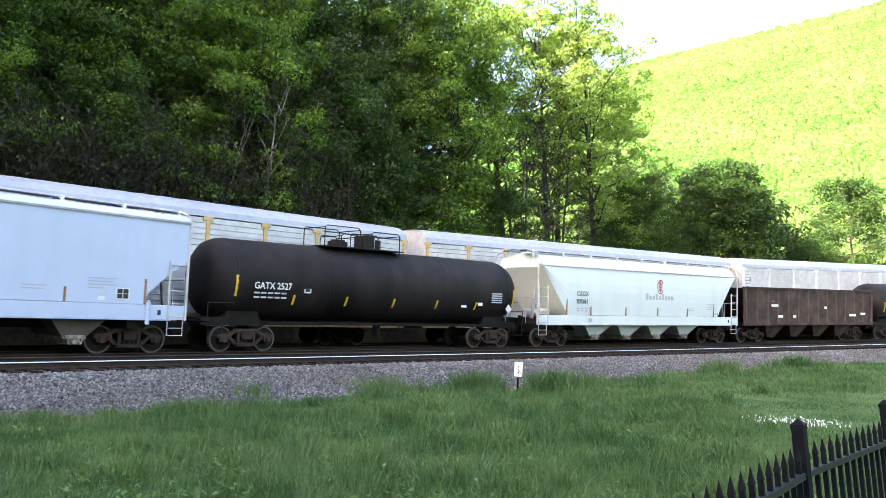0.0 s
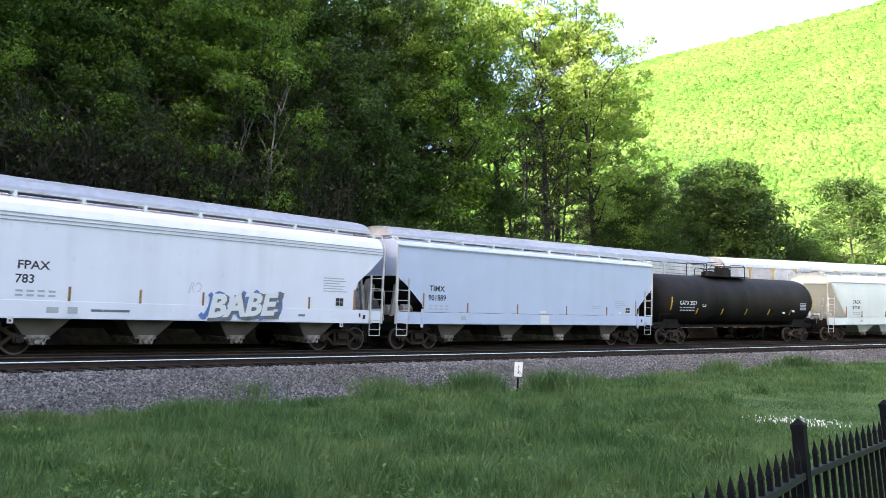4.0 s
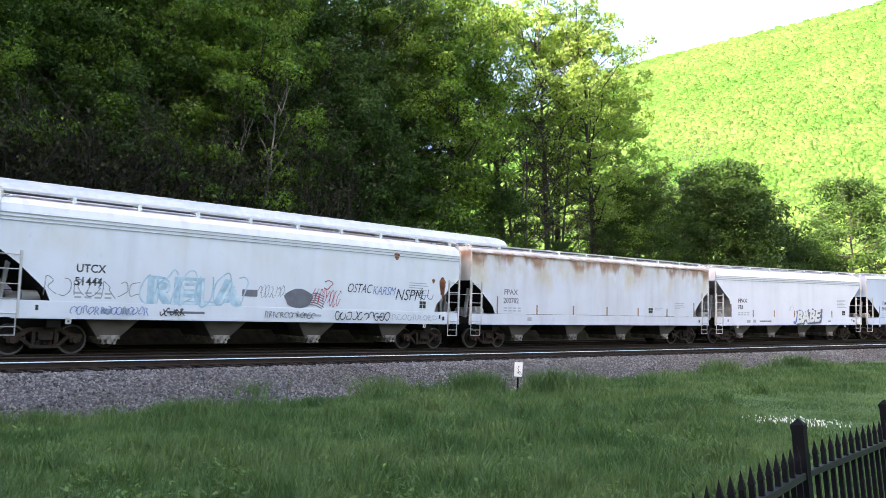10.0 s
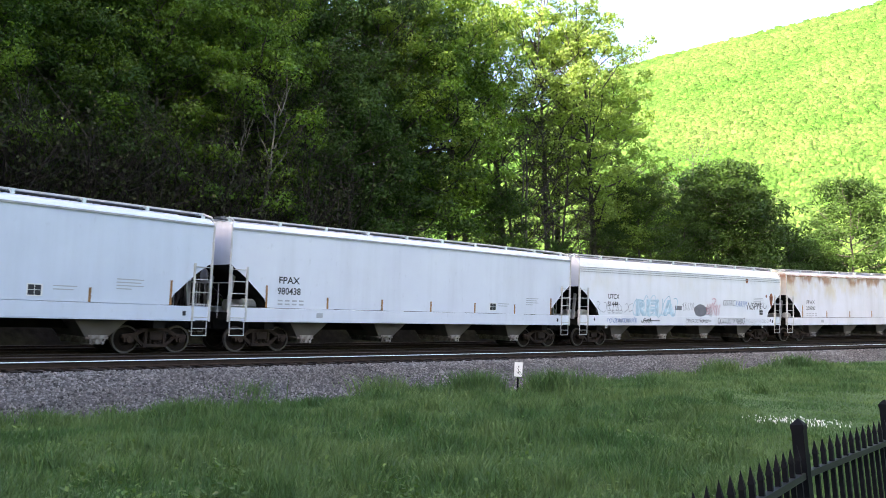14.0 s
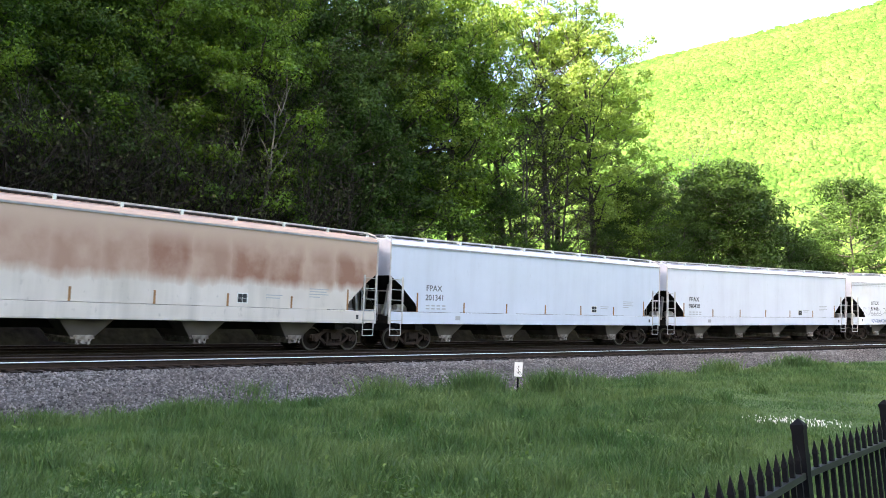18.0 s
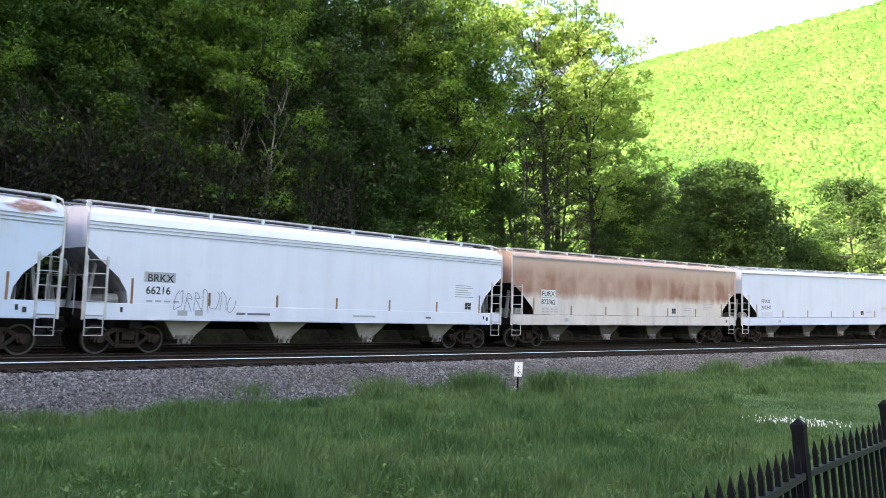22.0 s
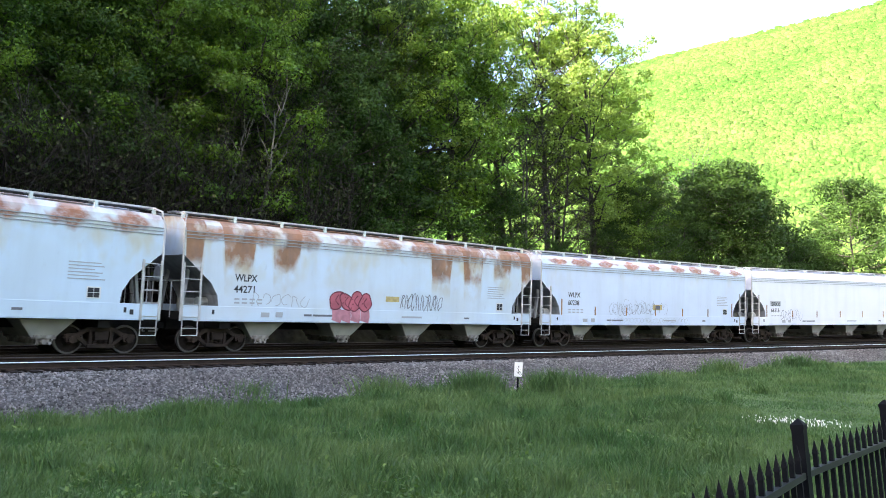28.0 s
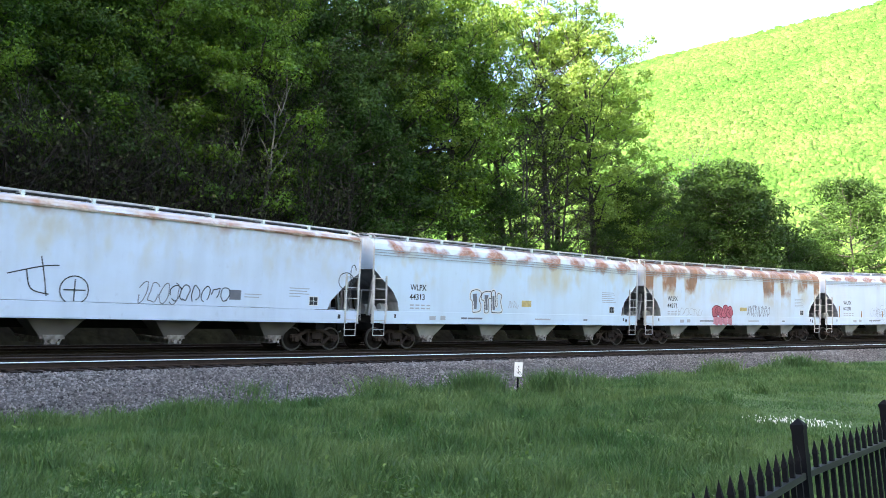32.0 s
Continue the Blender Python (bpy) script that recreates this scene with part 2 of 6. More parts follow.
def ring_strip(name, outline, s0, s1, step, mat, parent=None, lift=0.0, shade=False, rough=0.0, grade=GRADE):
    """Sweeps an outline of (offset, height) along the curve from s0 to s1; heights ride on the grade."""
    ss = np.arange(s0, s1 + step, step)
    v = []
    rng = np.random.RandomState(5)
    for s in ss:
        for o, z in outline:
            x, y = at(s, o)
            v.append((x, y, z + grade * s + lift + (rng.uniform(-rough, rough) if rough else 0)))
    k = len(outline)
    f = [(i * k + j, i * k + (j + 1) % k, (i + 1) * k + (j + 1) % k, (i + 1) * k + j) for i in range(len(ss) - 1) for j in range(k)]
    me = np_mesh(name, v, f, mat, shade)
    ob = new(name, me)
    if parent:
        ob.parent = parent
    return ob


def track_top(o):
    return RAIL - PLANE * o


TRACKS = [("track_inner", SPACING, -0.01), ("track_middle", 0.0, 0.0), ("track_outer", -SPACING, 0.0)]
bed_outline = [(9.3, 0.35), (8.6, 0.78), (7.6, 1.20), (6.6, 1.57), (6.0, 1.74), (5.4, 1.835), (2.8, 2.08), (1.4, 2.22), (-1.4, 2.46), (-5.6, 2.82), (-6.3, 2.80), (-8.3, 1.7), (-8.6, 1.2), (9.0, 0.1)]
fine = []
for (o0, z0), (o1, z1) in zip(bed_outline[:6], bed_outline[1:7]):
    for j in range(8):
        fine.append((o0 + (o1 - o0) * j / 8, z0 + (z1 - z0) * j / 8))
shoulder = ring_strip("ballast", fine[:44] + [(5.0, 1.2), (9.0, 0.1)], -150, 190, 0.5, BALLAST, rough=0.03, grade=GRADE_IN)
tagged(shoulder, "grey crushed stone on the shoulder of the track bed", "ballast", kind="structure")
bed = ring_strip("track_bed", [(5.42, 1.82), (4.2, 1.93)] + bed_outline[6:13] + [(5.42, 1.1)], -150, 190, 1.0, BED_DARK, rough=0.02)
tagged(bed, "oily ballast between the rails, blackened for shade under trains", "ballast", kind="structure")


def rail_outline(o, z):
    pts = [(-0.075, -0.17), (0.075, -0.17), (0.075, -0.155), (0.012, -0.13), (0.012, -0.05), (0.036, -0.035), (0.036, -0.004), (0.028, 0.0), (-0.028, 0.0),
           (-0.036, -0.004), (-0.036, -0.035), (-0.012, -0.05), (-0.012, -0.13), (-0.075, -0.155)]
    return [(o + a, z + b) for a, b in pts]


for name, o, dz in TRACKS:
    tr = thing(name, "railway track with polished steel rails on dark wooden ties", "track", kind="structure")
    slope = GRADE_IN if o > 1 else GRADE
    for side in (0.7525, -0.7525):
        zz = track_top(o) + dz - CANT * side
        ring_strip("rail", rail_outline(o + side, zz), -150, 190, 1.0, RAIL_SIDE, tr, grade=slope)
        # the nearest rail gets a deeper band of the painted glint
        low = 0.019 if o > 1 and side > 0 else 0.006
        head = ring_strip("rail_head", [(o + side - 0.036, zz + 0.0005), (o + side - 0.03, zz + 0.004), (o + side + 0.022, zz + 0.004), (o + side + 0.034, zz - 0.002), (o + side + 0.038, zz - 0.010), (o + side + 0.038, zz - low), (o + side - 0.037, zz - low)], -150, 190, 1.0, RAIL_TOP if o > 1 and side > 0 else RAIL_DARK, tr, grade=slope)
        tagged(head, "polished running surface of the rail, reflection put into its colour")


def build_ties():
    bm = bmesh.new()
    box(bm, -0.115, 0.115, -1.3, 1.3, -0.19, 0)
    bevelled(bm, 0.012)
    me = bpy.data.meshes.new("tie")
    bm.to_mesh(me)
    bm.free()
    bm = bmesh.new()
    for y in (-0.7525, 0.7525):
        box(bm, -0.09, 0.09, y - 0.18, y + 0.18, 0.0, 0.018)
        for dx in (-0.05, 0.05):
            for dy in (-0.1, 0.1):
                box(bm, dx - 0.012, dx + 0.012, y + dy - 0.012, y + dy + 0.012, 0.018, 0.04)
    plate = bpy.data.meshes.new("tie_plates")
    bm.to_mesh(plate)
    bm.free()
    rng = random.Random(4)
    for name, o, dz in TRACKS:
        tr = bpy.data.objects[name]
        first, last = (-42, 62) if name == "track_inner" else (-30, 40)
        n = int((last - first) / 0.53)
        for i in range(n):
            s = first + i * 0.53 + rng.uniform(-0.03, 0.03)
            x, y = at(s, o)
            h = PHI - s / R
            m = Matrix.Translation((x, y, track_top(o) + dz + (GRADE_IN if o > 1 else GRADE) * s - 0.178)) @ Matrix.Rotation(h + rng.uniform(-0.01, 0.01), 4, "Z") @ Matrix.Rotation(CANT, 4, "X")
            tie = part("tie", me, TIE, tr, m=m)
            if name == "track_inner":
                part("tie_plates", plate, RAIL_SIDE, tie)


def build_stones():
    """Loose stones on the shoulder of the bed, joined as stuff."""
    rng = np.random.RandomState(8)
    n = 56000
    s = -24 + 74 * rng.rand(n) ** 1.35
    o = rng.uniform(5.3, 8.9, n)
    zo = np.interp(o, [p[0] for p in bed_outline[:7]][::-1], [p[1] for p in bed_outline[:7]][::-1])
    h = PHI - s / R
    c = np.stack([CX - (R - o) * np.sin(h), CY + (R - o) * np.cos(h), zo + GRADE_IN * s + 0.01], -1)
    octa = np.array([(1, 0, 0), (-1, 0, 0), (0, 1, 0), (0, -1, 0), (0, 0, 1), (0, 0, -1)], float)
    tri = np.array([(0, 2, 4), (2, 1, 4), (1, 3, 4), (3, 0, 4), (2, 0, 5), (1, 2, 5), (3, 1, 5), (0, 3, 5)])
    sc = rng.uniform(0.018, 0.047, (n, 1, 1)) * rng.uniform(0.6, 1.3, (n, 6, 1))
    q = rng.randn(n, 3, 3)
    q, _ = np.linalg.qr(q)
    v = np.einsum("nij,kj->nki", q, octa) * sc + c[:, None, :]
    f = tri[None] + 6 * np.arange(n)[:, None, None]
    ob = new("ballast_stones", np_mesh("ballast_stones", v.reshape(-1, 3), f.reshape(-1, 3), STONE))
    tagged(ob, "loose grey ballast stones along the track shoulder", "stones", kind="stuff")


build_stones()


# ---- plants ----
def tubes_np(lines, sides=5):
    """Joined tapered bars: lines of (points, radii)."""
    vs, fs, base = [], [], 0
    ang = np.linspace(0, 2 * math.pi, sides + 1)[:-1]
    for pts, rad in lines:
        pts = np.asarray(pts, float)
        d = np.gradient(pts, axis=0)
        d /= np.linalg.norm(d, axis=1)[:, None] + 1e-9
        ref = np.where(np.abs(d[:, 2:3]) < 0.9, np.array([[0, 0, 1.0]]), np.array([[1.0, 0, 0]]))
        a = np.cross(d, ref)
        a /= np.linalg.norm(a, axis=1)[:, None] + 1e-9
        b = np.cross(a, d)
        ring = pts[:, None] + (a[:, None] * np.cos(ang)[None, :, None] + b[:, None] * np.sin(ang)[None, :, None]) * np.asarray(rad)[:, None, None]
        vs.append(ring.reshape(-1, 3))
        n = len(pts)
        idx = np.arange(n * sides).reshape(n, sides) + base
        fs.append(np.stack([idx[:-1], np.roll(idx, -1, 1)[:-1], np.roll(idx, -1, 1)[1:], idx[1:]], -1).reshape(-1, 4))
        base += n * sides
    return np.concatenate(vs), np.concatenate(fs)


def leaves_np(centres, size, rng, up=0.5, out=None):
    """One small pointed leaf at each centre, folded a little along its middle."""
    n = len(centres)
    nrm = rng.randn(n, 3) + np.array([0, 0, up]) + (0 if out is None else out)
    nrm /= np.linalg.norm(nrm, axis=1)[:, None] + 1e-9
    a = np.cross(nrm, rng.randn(n, 3))
    a /= np.linalg.norm(a, axis=1)[:, None] + 1e-9
    b = np.cross(nrm, a)
    sz = (size * rng.uniform(0.6, 1.35, n))[:, None]
    v = np.stack([centres - a * sz, centres - a * sz * 0.1 + b * sz * 0.62 + nrm * sz * 0.12, centres + a * sz, centres - a * sz * 0.1 - b * sz * 0.62 + nrm * sz * 0.12], 1)
    f = np.arange(4 * n).reshape(n, 4)
    return v.reshape(-1, 3), f


def sprays(tips, outward, count, radius, rng, flat=0.62):
    """Leaf places on rounded uneven clumps, one round each tip; gives the places and the way each leaf faces."""
    r_ = radius * rng.uniform(0.45, 1.25, len(tips))
    share = r_ ** 2 * rng.uniform(0.4, 1.3, len(tips))
    pick = rng.choice(len(tips), count, p=share / share.sum())
    u = rng.randn(count, 3)
    u[:, 2] = np.where(u[:, 2] < 0, u[:, 2] * 0.45, u[:, 2])
    u += outward[pick] * 0.35
    u /= np.linalg.norm(u, axis=1)[:, None]
    lump = 1 + 0.22 * np.sin(4 * np.arctan2(u[:, 1], u[:, 0]) + pick) + 0.15 * np.sin(5 * u[:, 2] + 2 * pick)
    rho = r_[pick] * lump * (0.5 + 0.6 * rng.rand(count) ** 0.6)
    c = tips[pick] + u * rho[:, None] * np.array([1, 1, flat])
    return c, u


def tree_kind(name, seed, height, radius, crown_from, limbs, leaves, leaf_size, mat, label, spray=0.8, rise=0.5, top=0.12, gaps=0.15, stems=1, lean=0.0, twigs=5, bark=None):
    """One tree: tapered trunk or trunks, limbs with twigs, and a crown of separate leaves in layered sprays with gaps between them."""
    rng = np.random.RandomState(seed)
    tr = thing(name, label, "tree", "woodland trees")
    lines, tips, outs = [], [], []
    r0 = (0.0105 * height + 0.03) / stems ** 0.4
    for stem in range(stems):
        zs = np.linspace(0, 1, 9)
        wob = np.cumsum(rng.randn(9, 2) * 0.014 * height, axis=0) * zs[:, None]
        a0 = 2 * math.pi * stem / stems + rng.uniform(-0.4, 0.4)
        tilt = (0.10 if stems > 1 else lean) * height * rng.uniform(0.5, 1.3)
        wob = wob + np.outer(zs ** 1.2, (math.cos(a0), math.sin(a0))) * tilt
        tall = height * (1 if stem == 0 else rng.uniform(0.72, 0.95))
        tp = np.column_stack([wob, zs * tall * 0.96])
        tv, tf = tubes_np([(tp, r0 * (1 - 0.93 * zs) * np.where(zs < 0.05, 1.35, 1))], 8)
        part("trunk", np_mesh("trunk", tv, tf, bark or BARK, True), None, tr)
        for i in range(max(6, limbs // stems)):
            u = ((i + rng.rand()) / max(6, limbs // stems)) ** 0.9
            zf = crown_from + (0.97 - crown_from) * u
            prof = max(top, (1 - ((u - 0.32) / 0.72) ** 2)) ** 0.7
            ln = radius * prof * rng.uniform(0.55, 1.15)
            az = i * 2.4 + rng.uniform(-0.5, 0.5)
            p0 = np.array([np.interp(zf * tall, tp[:, 2], tp[:, 0]), np.interp(zf * tall, tp[:, 2], tp[:, 1]), zf * tall * 0.96])
            d = np.array([math.cos(az), math.sin(az), 0])
            k = np.linspace(0, 1, 5)
            rz = rise * rng.uniform(0.6, 1.4) * (0.5 + u)
            pts = p0 + d * (k * ln)[:, None] + np.array([0, 0, 1.0]) * (ln * rz * (0.7 * k + 0.3 * k * k))[:, None] + rng.randn(5, 3) * 0.06 * ln * k[:, None]
            lines.append((pts, r0 * 0.42 * (1 - 0.75 * zf) * (1 - 0.85 * k) + 0.014))
            for j in range(twigs):
                t = 0.25 + 0.75 * (j + rng.rand()) / twigs
                q0 = np.array([np.interp(t, k, pts[:, c]) for c in range(3)])
                dd = d * 0.6 + rng.randn(3) * 0.7 + np.array([0, 0, 0.25])
                dd /= np.linalg.norm(dd)
                tl = ln * rng.uniform(0.18, 0.42)
                q = q0 + dd * np.linspace(0, tl, 3)[:, None] + rng.randn(3, 3) * 0.03 * tl
                lines.append((q, [0.024, 0.016, 0.008]))
                if rng.rand() > gaps:
                    tips.append(q[2])
                    outs.append(dd * np.array([1, 1, 0]) + d * 0.5)
            tips.append(pts[-1])
            outs.append(d)
    lv, lf = tubes_np(lines, 4)
    part("branch_frame", np_mesh("branch_frame", lv, lf, bark or BARK, True), None, tr)
    outs = np.array(outs)
    outs /= np.linalg.norm(outs, axis=1)[:, None] + 1e-9
    c, o = sprays(np.array(tips), outs, leaves, spray, rng)
    vv, ff = leaves_np(c, leaf_size, rng, 0.7, o * 1.3)
    part("crown", np_mesh("crown", vv, ff, mat), None, tr)
    return tr


def shrub_kind(name, seed, height, radius, leaves, leaf_size, mat, label, stems=9):
    rng = np.random.RandomState(seed)
    sh = thing(name, label, "shrub", "undergrowth")
    lines, tips = [], []
    for i in range(stems):
        az, out = rng.uniform(0, 6.28), rng.uniform(0.2, 1.0) * radius
        k = np.linspace(0, 1, 5)
        pts = np.column_stack([math.cos(az) * out * k ** 1.4, math.sin(az) * out * k ** 1.4, height * rng.uniform(0.6, 1.0) * k * (1.15 - 0.15 * k)])
        pts[1:] += rng.randn(4, 3) * 0.06 * radius
        lines.append((pts, np.linspace(0.035, 0.010, 5)))
        for j in range(4):
            q0 = pts[1 + j % 4]
            q1 = q0 + rng.randn(3) * 0.35 * radius * 0.7 + np.array([0, 0, 0.15 * height])
            lines.append(([q0, (q0 + q1) / 2 + rng.randn(3) * 0.05, q1], [0.014, 0.01, 0.005]))
            tips += [q1, (q0 + q1) / 2]
        tips.append(pts[-1])
    lv, lf = tubes_np(lines, 4)
    part("woody_frame", np_mesh("woody_frame", lv, lf, TWIG, True), None, sh)
    tips = np.array(tips)
    outs = tips * np.array([1, 1, 0]) + rng.randn(len(tips), 3) * np.array([0.3, 0.3, 0])
    outs /= np.linalg.norm(outs, axis=1)[:, None] + 1e-9
    c, o = sprays(tips, outs, leaves, 0.30 * radius, rng)
    c[:, 2] = np.maximum(c[:, 2], 0.1)
    vv, ff = leaves_np(c, leaf_size, rng, 0.7, o * 1.3)
    part("foliage", np_mesh("foliage", vv, ff, mat), None, sh)
    return sh


def stand(ob, s, o, turn, size, sink=0.15):
    """Puts a plant on the ground."""
    x, y = at(s, o)
    z = float(ground_z(np.array(x), np.array(y))) - sink
    m = Matrix.Translation((x, y, z)) @ Matrix.Rotation(turn, 4, "Z")
    return m


TREES = {
    "maple": tree_kind("maple_tree", 11, 21, 4.4, 0.20, 40, 24000, 0.108, LEAF[0], "broadleaf tree with a dense mid-green crown", spray=0.95, rise=0.45, top=0.5),
    "maple_b": tree_kind("maple_tree", 12, 19, 4.4, 0.22, 38, 24000, 0.108, LEAF[0], "broadleaf tree with a dense mid-green crown", spray=1.0, rise=0.45, top=0.55),
    "dark": tree_kind("oak_tree", 13, 20, 4.8, 0.15, 40, 22000, 0.116, LEAF[2], "tall broadleaf tree with dark green leaves, shade put in their colour", spray=1.0, rise=0.45, top=0.5),
    "dark_b": tree_kind("oak_tree", 14, 23, 4.8, 0.14, 38, 21000, 0.116, LEAF[2], "tall broadleaf tree with dark green leaves, shade put in their colour", spray=1.0, rise=0.5, top=0.5),
    "screen": tree_kind("oak_tree", 24, 22, 5.2, 0.06, 36, 4600, 0.27, LEAF[0], "tall broadleaf tree deep in the wood", spray=1.5, rise=0.45, top=0.5, gaps=0.0, twigs=3),
    "poplar": tree_kind("poplar_tree", 15, 25, 4.4, 0.22, 54, 26000, 0.110, LEAF[1], "tall slender tree with bright young leaves in loose sprays", spray=0.75, rise=0.7, top=0.5, gaps=0.1),
    "poplar_b": tree_kind("poplar_tree", 16, 23, 3.7, 0.26, 44, 14500, 0.108, LEAF[1], "tall slender tree with sparse bright young leaves", spray=0.65, rise=0.9, top=0.4, gaps=0.25),
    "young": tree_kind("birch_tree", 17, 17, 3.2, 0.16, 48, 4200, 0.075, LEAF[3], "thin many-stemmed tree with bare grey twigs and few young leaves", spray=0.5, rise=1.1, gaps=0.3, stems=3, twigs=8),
    "sapling": tree_kind("sapling", 37, 12.5, 1.5, 0.30, 14, 420, 0.08, LEAF[3], "slender pale-barked sapling with hardly any leaves", spray=0.5, rise=1.5, gaps=0.5, lean=0.10, twigs=3, bark=PALE_BARK),
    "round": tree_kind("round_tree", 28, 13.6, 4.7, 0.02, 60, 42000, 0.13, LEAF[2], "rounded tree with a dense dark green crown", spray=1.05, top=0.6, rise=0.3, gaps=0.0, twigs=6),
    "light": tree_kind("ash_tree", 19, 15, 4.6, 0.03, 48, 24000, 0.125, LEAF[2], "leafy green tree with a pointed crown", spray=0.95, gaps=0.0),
}
SHRUBS = {
    "bush": shrub_kind("shrub", 31, 3.2, 2.2, 2600, 0.105, LEAF[0], "leafy green shrub at the foot of the wood"),
    "dim": shrub_kind("shrub", 32, 4.2, 2.6, 2600, 0.115, LEAF[2], "dark leafy shrub at the foot of the wood"),
    "bare": shrub_kind("shrub", 33, 4.6, 2.4, 700, 0.06, LEAF[3], "tangle of bare brown twigs with few leaves", stems=30),
}
used = set()


def plant(kinds, key, s, o, turn, size):
    ob = kinds[key]
    m = stand(ob, s, o, turn, size)
    if key in used:
        twin = copy_thing(ob, m)
        twin.scale = (size, size, size)
        return twin
    used.add(key)
    ob.matrix_basis = m @ Matrix.Diagonal((size, size, size, 1))
    return ob


def build_wood():
    rng = random.Random(21)
    # marked trees at the edge of the wood: kind, along, across, turn, size
    edge_right = [("round", 39.2, -12.0, 0.3, 1.05),
                  ("dark", 46.5, -12.0, 1.0, 0.48),
                  ("round", 49.8, -13.0, 2.0, 0.62),
                  ("light", 56.0, -13.0, 0.7, 1.0),
                  ("poplar", 24.2, -12.5, 0.4, 1.04),
                  ("poplar", 27.6, -13.5, 2.2, 0.86),
                  ("poplar_b", 21.6, -15.0, 1.4, 1.12),
                  ("poplar_b", 24.8, -17.5, 3.0, 1.10),
                  ("poplar_b", 18.1, -15.5, 5.1, 1.16),
                  ("poplar_b", 15.8, -17.5, 3.3, 1.02),
                  ("young", 16.9, -12.0, 0.9, 1.10),
                  ("young", 20.6, -13.0, 2.9, 1.02),
                  ("young", 22.4, -11.8, 4.0, 0.62),
                  ("dark", 30.9, -13.0, 3.8, 0.62),
                  ("maple_b", 27.4, -11.0, 1.1, 0.62),
                  ("dark", 34.0, -12.5, 0.2, 0.56),
                  ("dark", 25.4, -11.2, 2.7, 0.40),
                  ("dark", 19.2, -11.2, 5.5, 0.30),
                  ("dark", 14.6, -11.5, 4.4, 0.46),
                  ("maple", 10.2, -12.0, 1.9, 1.06),
                  ("maple_b", 11.3, -12.5, 4.9, 0.88),
                  ("dark_b", 7.4, -13.0, 0.6, 0.98),
                  ("maple", 6.2, -16.0, 3.9, 1.0),
                  ("maple", 12.4, -20.0, 0.9, 1.08),
                  ("dark_b", 9.0, -20.0, 2.9, 0.95),
                  ("poplar", 8.8, -15.0, 1.2, 1.06)]
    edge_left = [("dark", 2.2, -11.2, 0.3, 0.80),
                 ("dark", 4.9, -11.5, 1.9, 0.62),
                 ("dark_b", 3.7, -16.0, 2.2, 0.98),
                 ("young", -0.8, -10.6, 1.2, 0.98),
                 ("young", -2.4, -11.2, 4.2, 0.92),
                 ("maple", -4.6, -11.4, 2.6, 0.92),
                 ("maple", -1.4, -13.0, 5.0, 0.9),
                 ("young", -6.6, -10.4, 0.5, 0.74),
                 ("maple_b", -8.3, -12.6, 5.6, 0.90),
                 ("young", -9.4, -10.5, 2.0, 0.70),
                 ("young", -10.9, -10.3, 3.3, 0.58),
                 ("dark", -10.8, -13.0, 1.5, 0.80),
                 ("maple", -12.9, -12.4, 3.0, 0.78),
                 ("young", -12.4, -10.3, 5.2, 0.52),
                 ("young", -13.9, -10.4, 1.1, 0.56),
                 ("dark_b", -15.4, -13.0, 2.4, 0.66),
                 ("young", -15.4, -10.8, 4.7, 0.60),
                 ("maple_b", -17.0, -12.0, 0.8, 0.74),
                 ("sapling", -6.8, -10.1, 0.4, 0.92),
                 ("sapling", -10.3, -10.1, 2.6, 0.86),
                 ("sapling", -13.7, -10.2, 4.0, 0.8),
                 ("sapling", -2.9, -10.2, 1.5, 0.75),
                 ("sapling", -0.9, -10.3, 3.3, 0.95),
                 ("sapling", -4.0, -10.2, 5.3, 1.0)]
    for key, s, o, turn, size in edge_right + edge_left:
        plant(TREES, key, s, o, turn, size)
    for i in range(36):
        plant(TREES, "screen", rng.uniform(-42, -4), -rng.uniform(16, 30), rng.uniform(0, 6.28), rng.uniform(0.78, 1.05))
    for i in range(7):
        plant(TREES, rng.choice(["maple", "dark", "dark_b"]), rng.uniform(-15, 3), -rng.uniform(14, 18), rng.uniform(0, 6.28), rng.uniform(0.9, 1.05))
    for i in range(10):
        plant(TREES, "screen", rng.uniform(-6, 4), -rng.uniform(18, 24), rng.uniform(0, 6.28), rng.uniform(0.72, 0.88))
    for i in range(10):
        plant(TREES, "screen", rng.uniform(-45, -18), -rng.uniform(12, 17), rng.uniform(0, 6.28), rng.uniform(0.8, 1.1))
    for s, o, size in ((31.5, -18, 0.44), (34, -20, 0.5), (37.5, -19, 0.5), (44, -19, 0.42), (23, -24, 0.3), (28, -26, 0.34)):
        plant(TREES, "screen", s, o, rng.uniform(0, 6.28), size)
    # bare trees at the foot of the far slope
    for s, o, turn, size in ((49.0, -28, 0.4, 1.25), (54.5, -30, 2.4, 1.02), (59.0, -26, 1.4, 0.9)):
        plant(TREES, "young", s, o, turn, size)
    for i in range(26):
        plant(SHRUBS, "bare", rng.uniform(-19, 1), -rng.uniform(10.2, 11.3), rng.uniform(0, 6.28), rng.uniform(1.3, 1.9))
    for i in range(64):
        s = rng.uniform(-34, 62)
        o = -rng.uniform(10.6, 13)
        if s < 0 and i % 3:
            plant(SHRUBS, "bare", s, o, rng.uniform(0, 6.28), rng.uniform(0.9, 1.7))
            continue
        key = rng.choice(["bush", "dim", "dim", "bare"]) if s > 15 else rng.choice(["dim", "bare"])
        plant(SHRUBS, key, s, o, rng.uniform(0, 6.28), rng.uniform(0.6, 1.0))


build_wood()


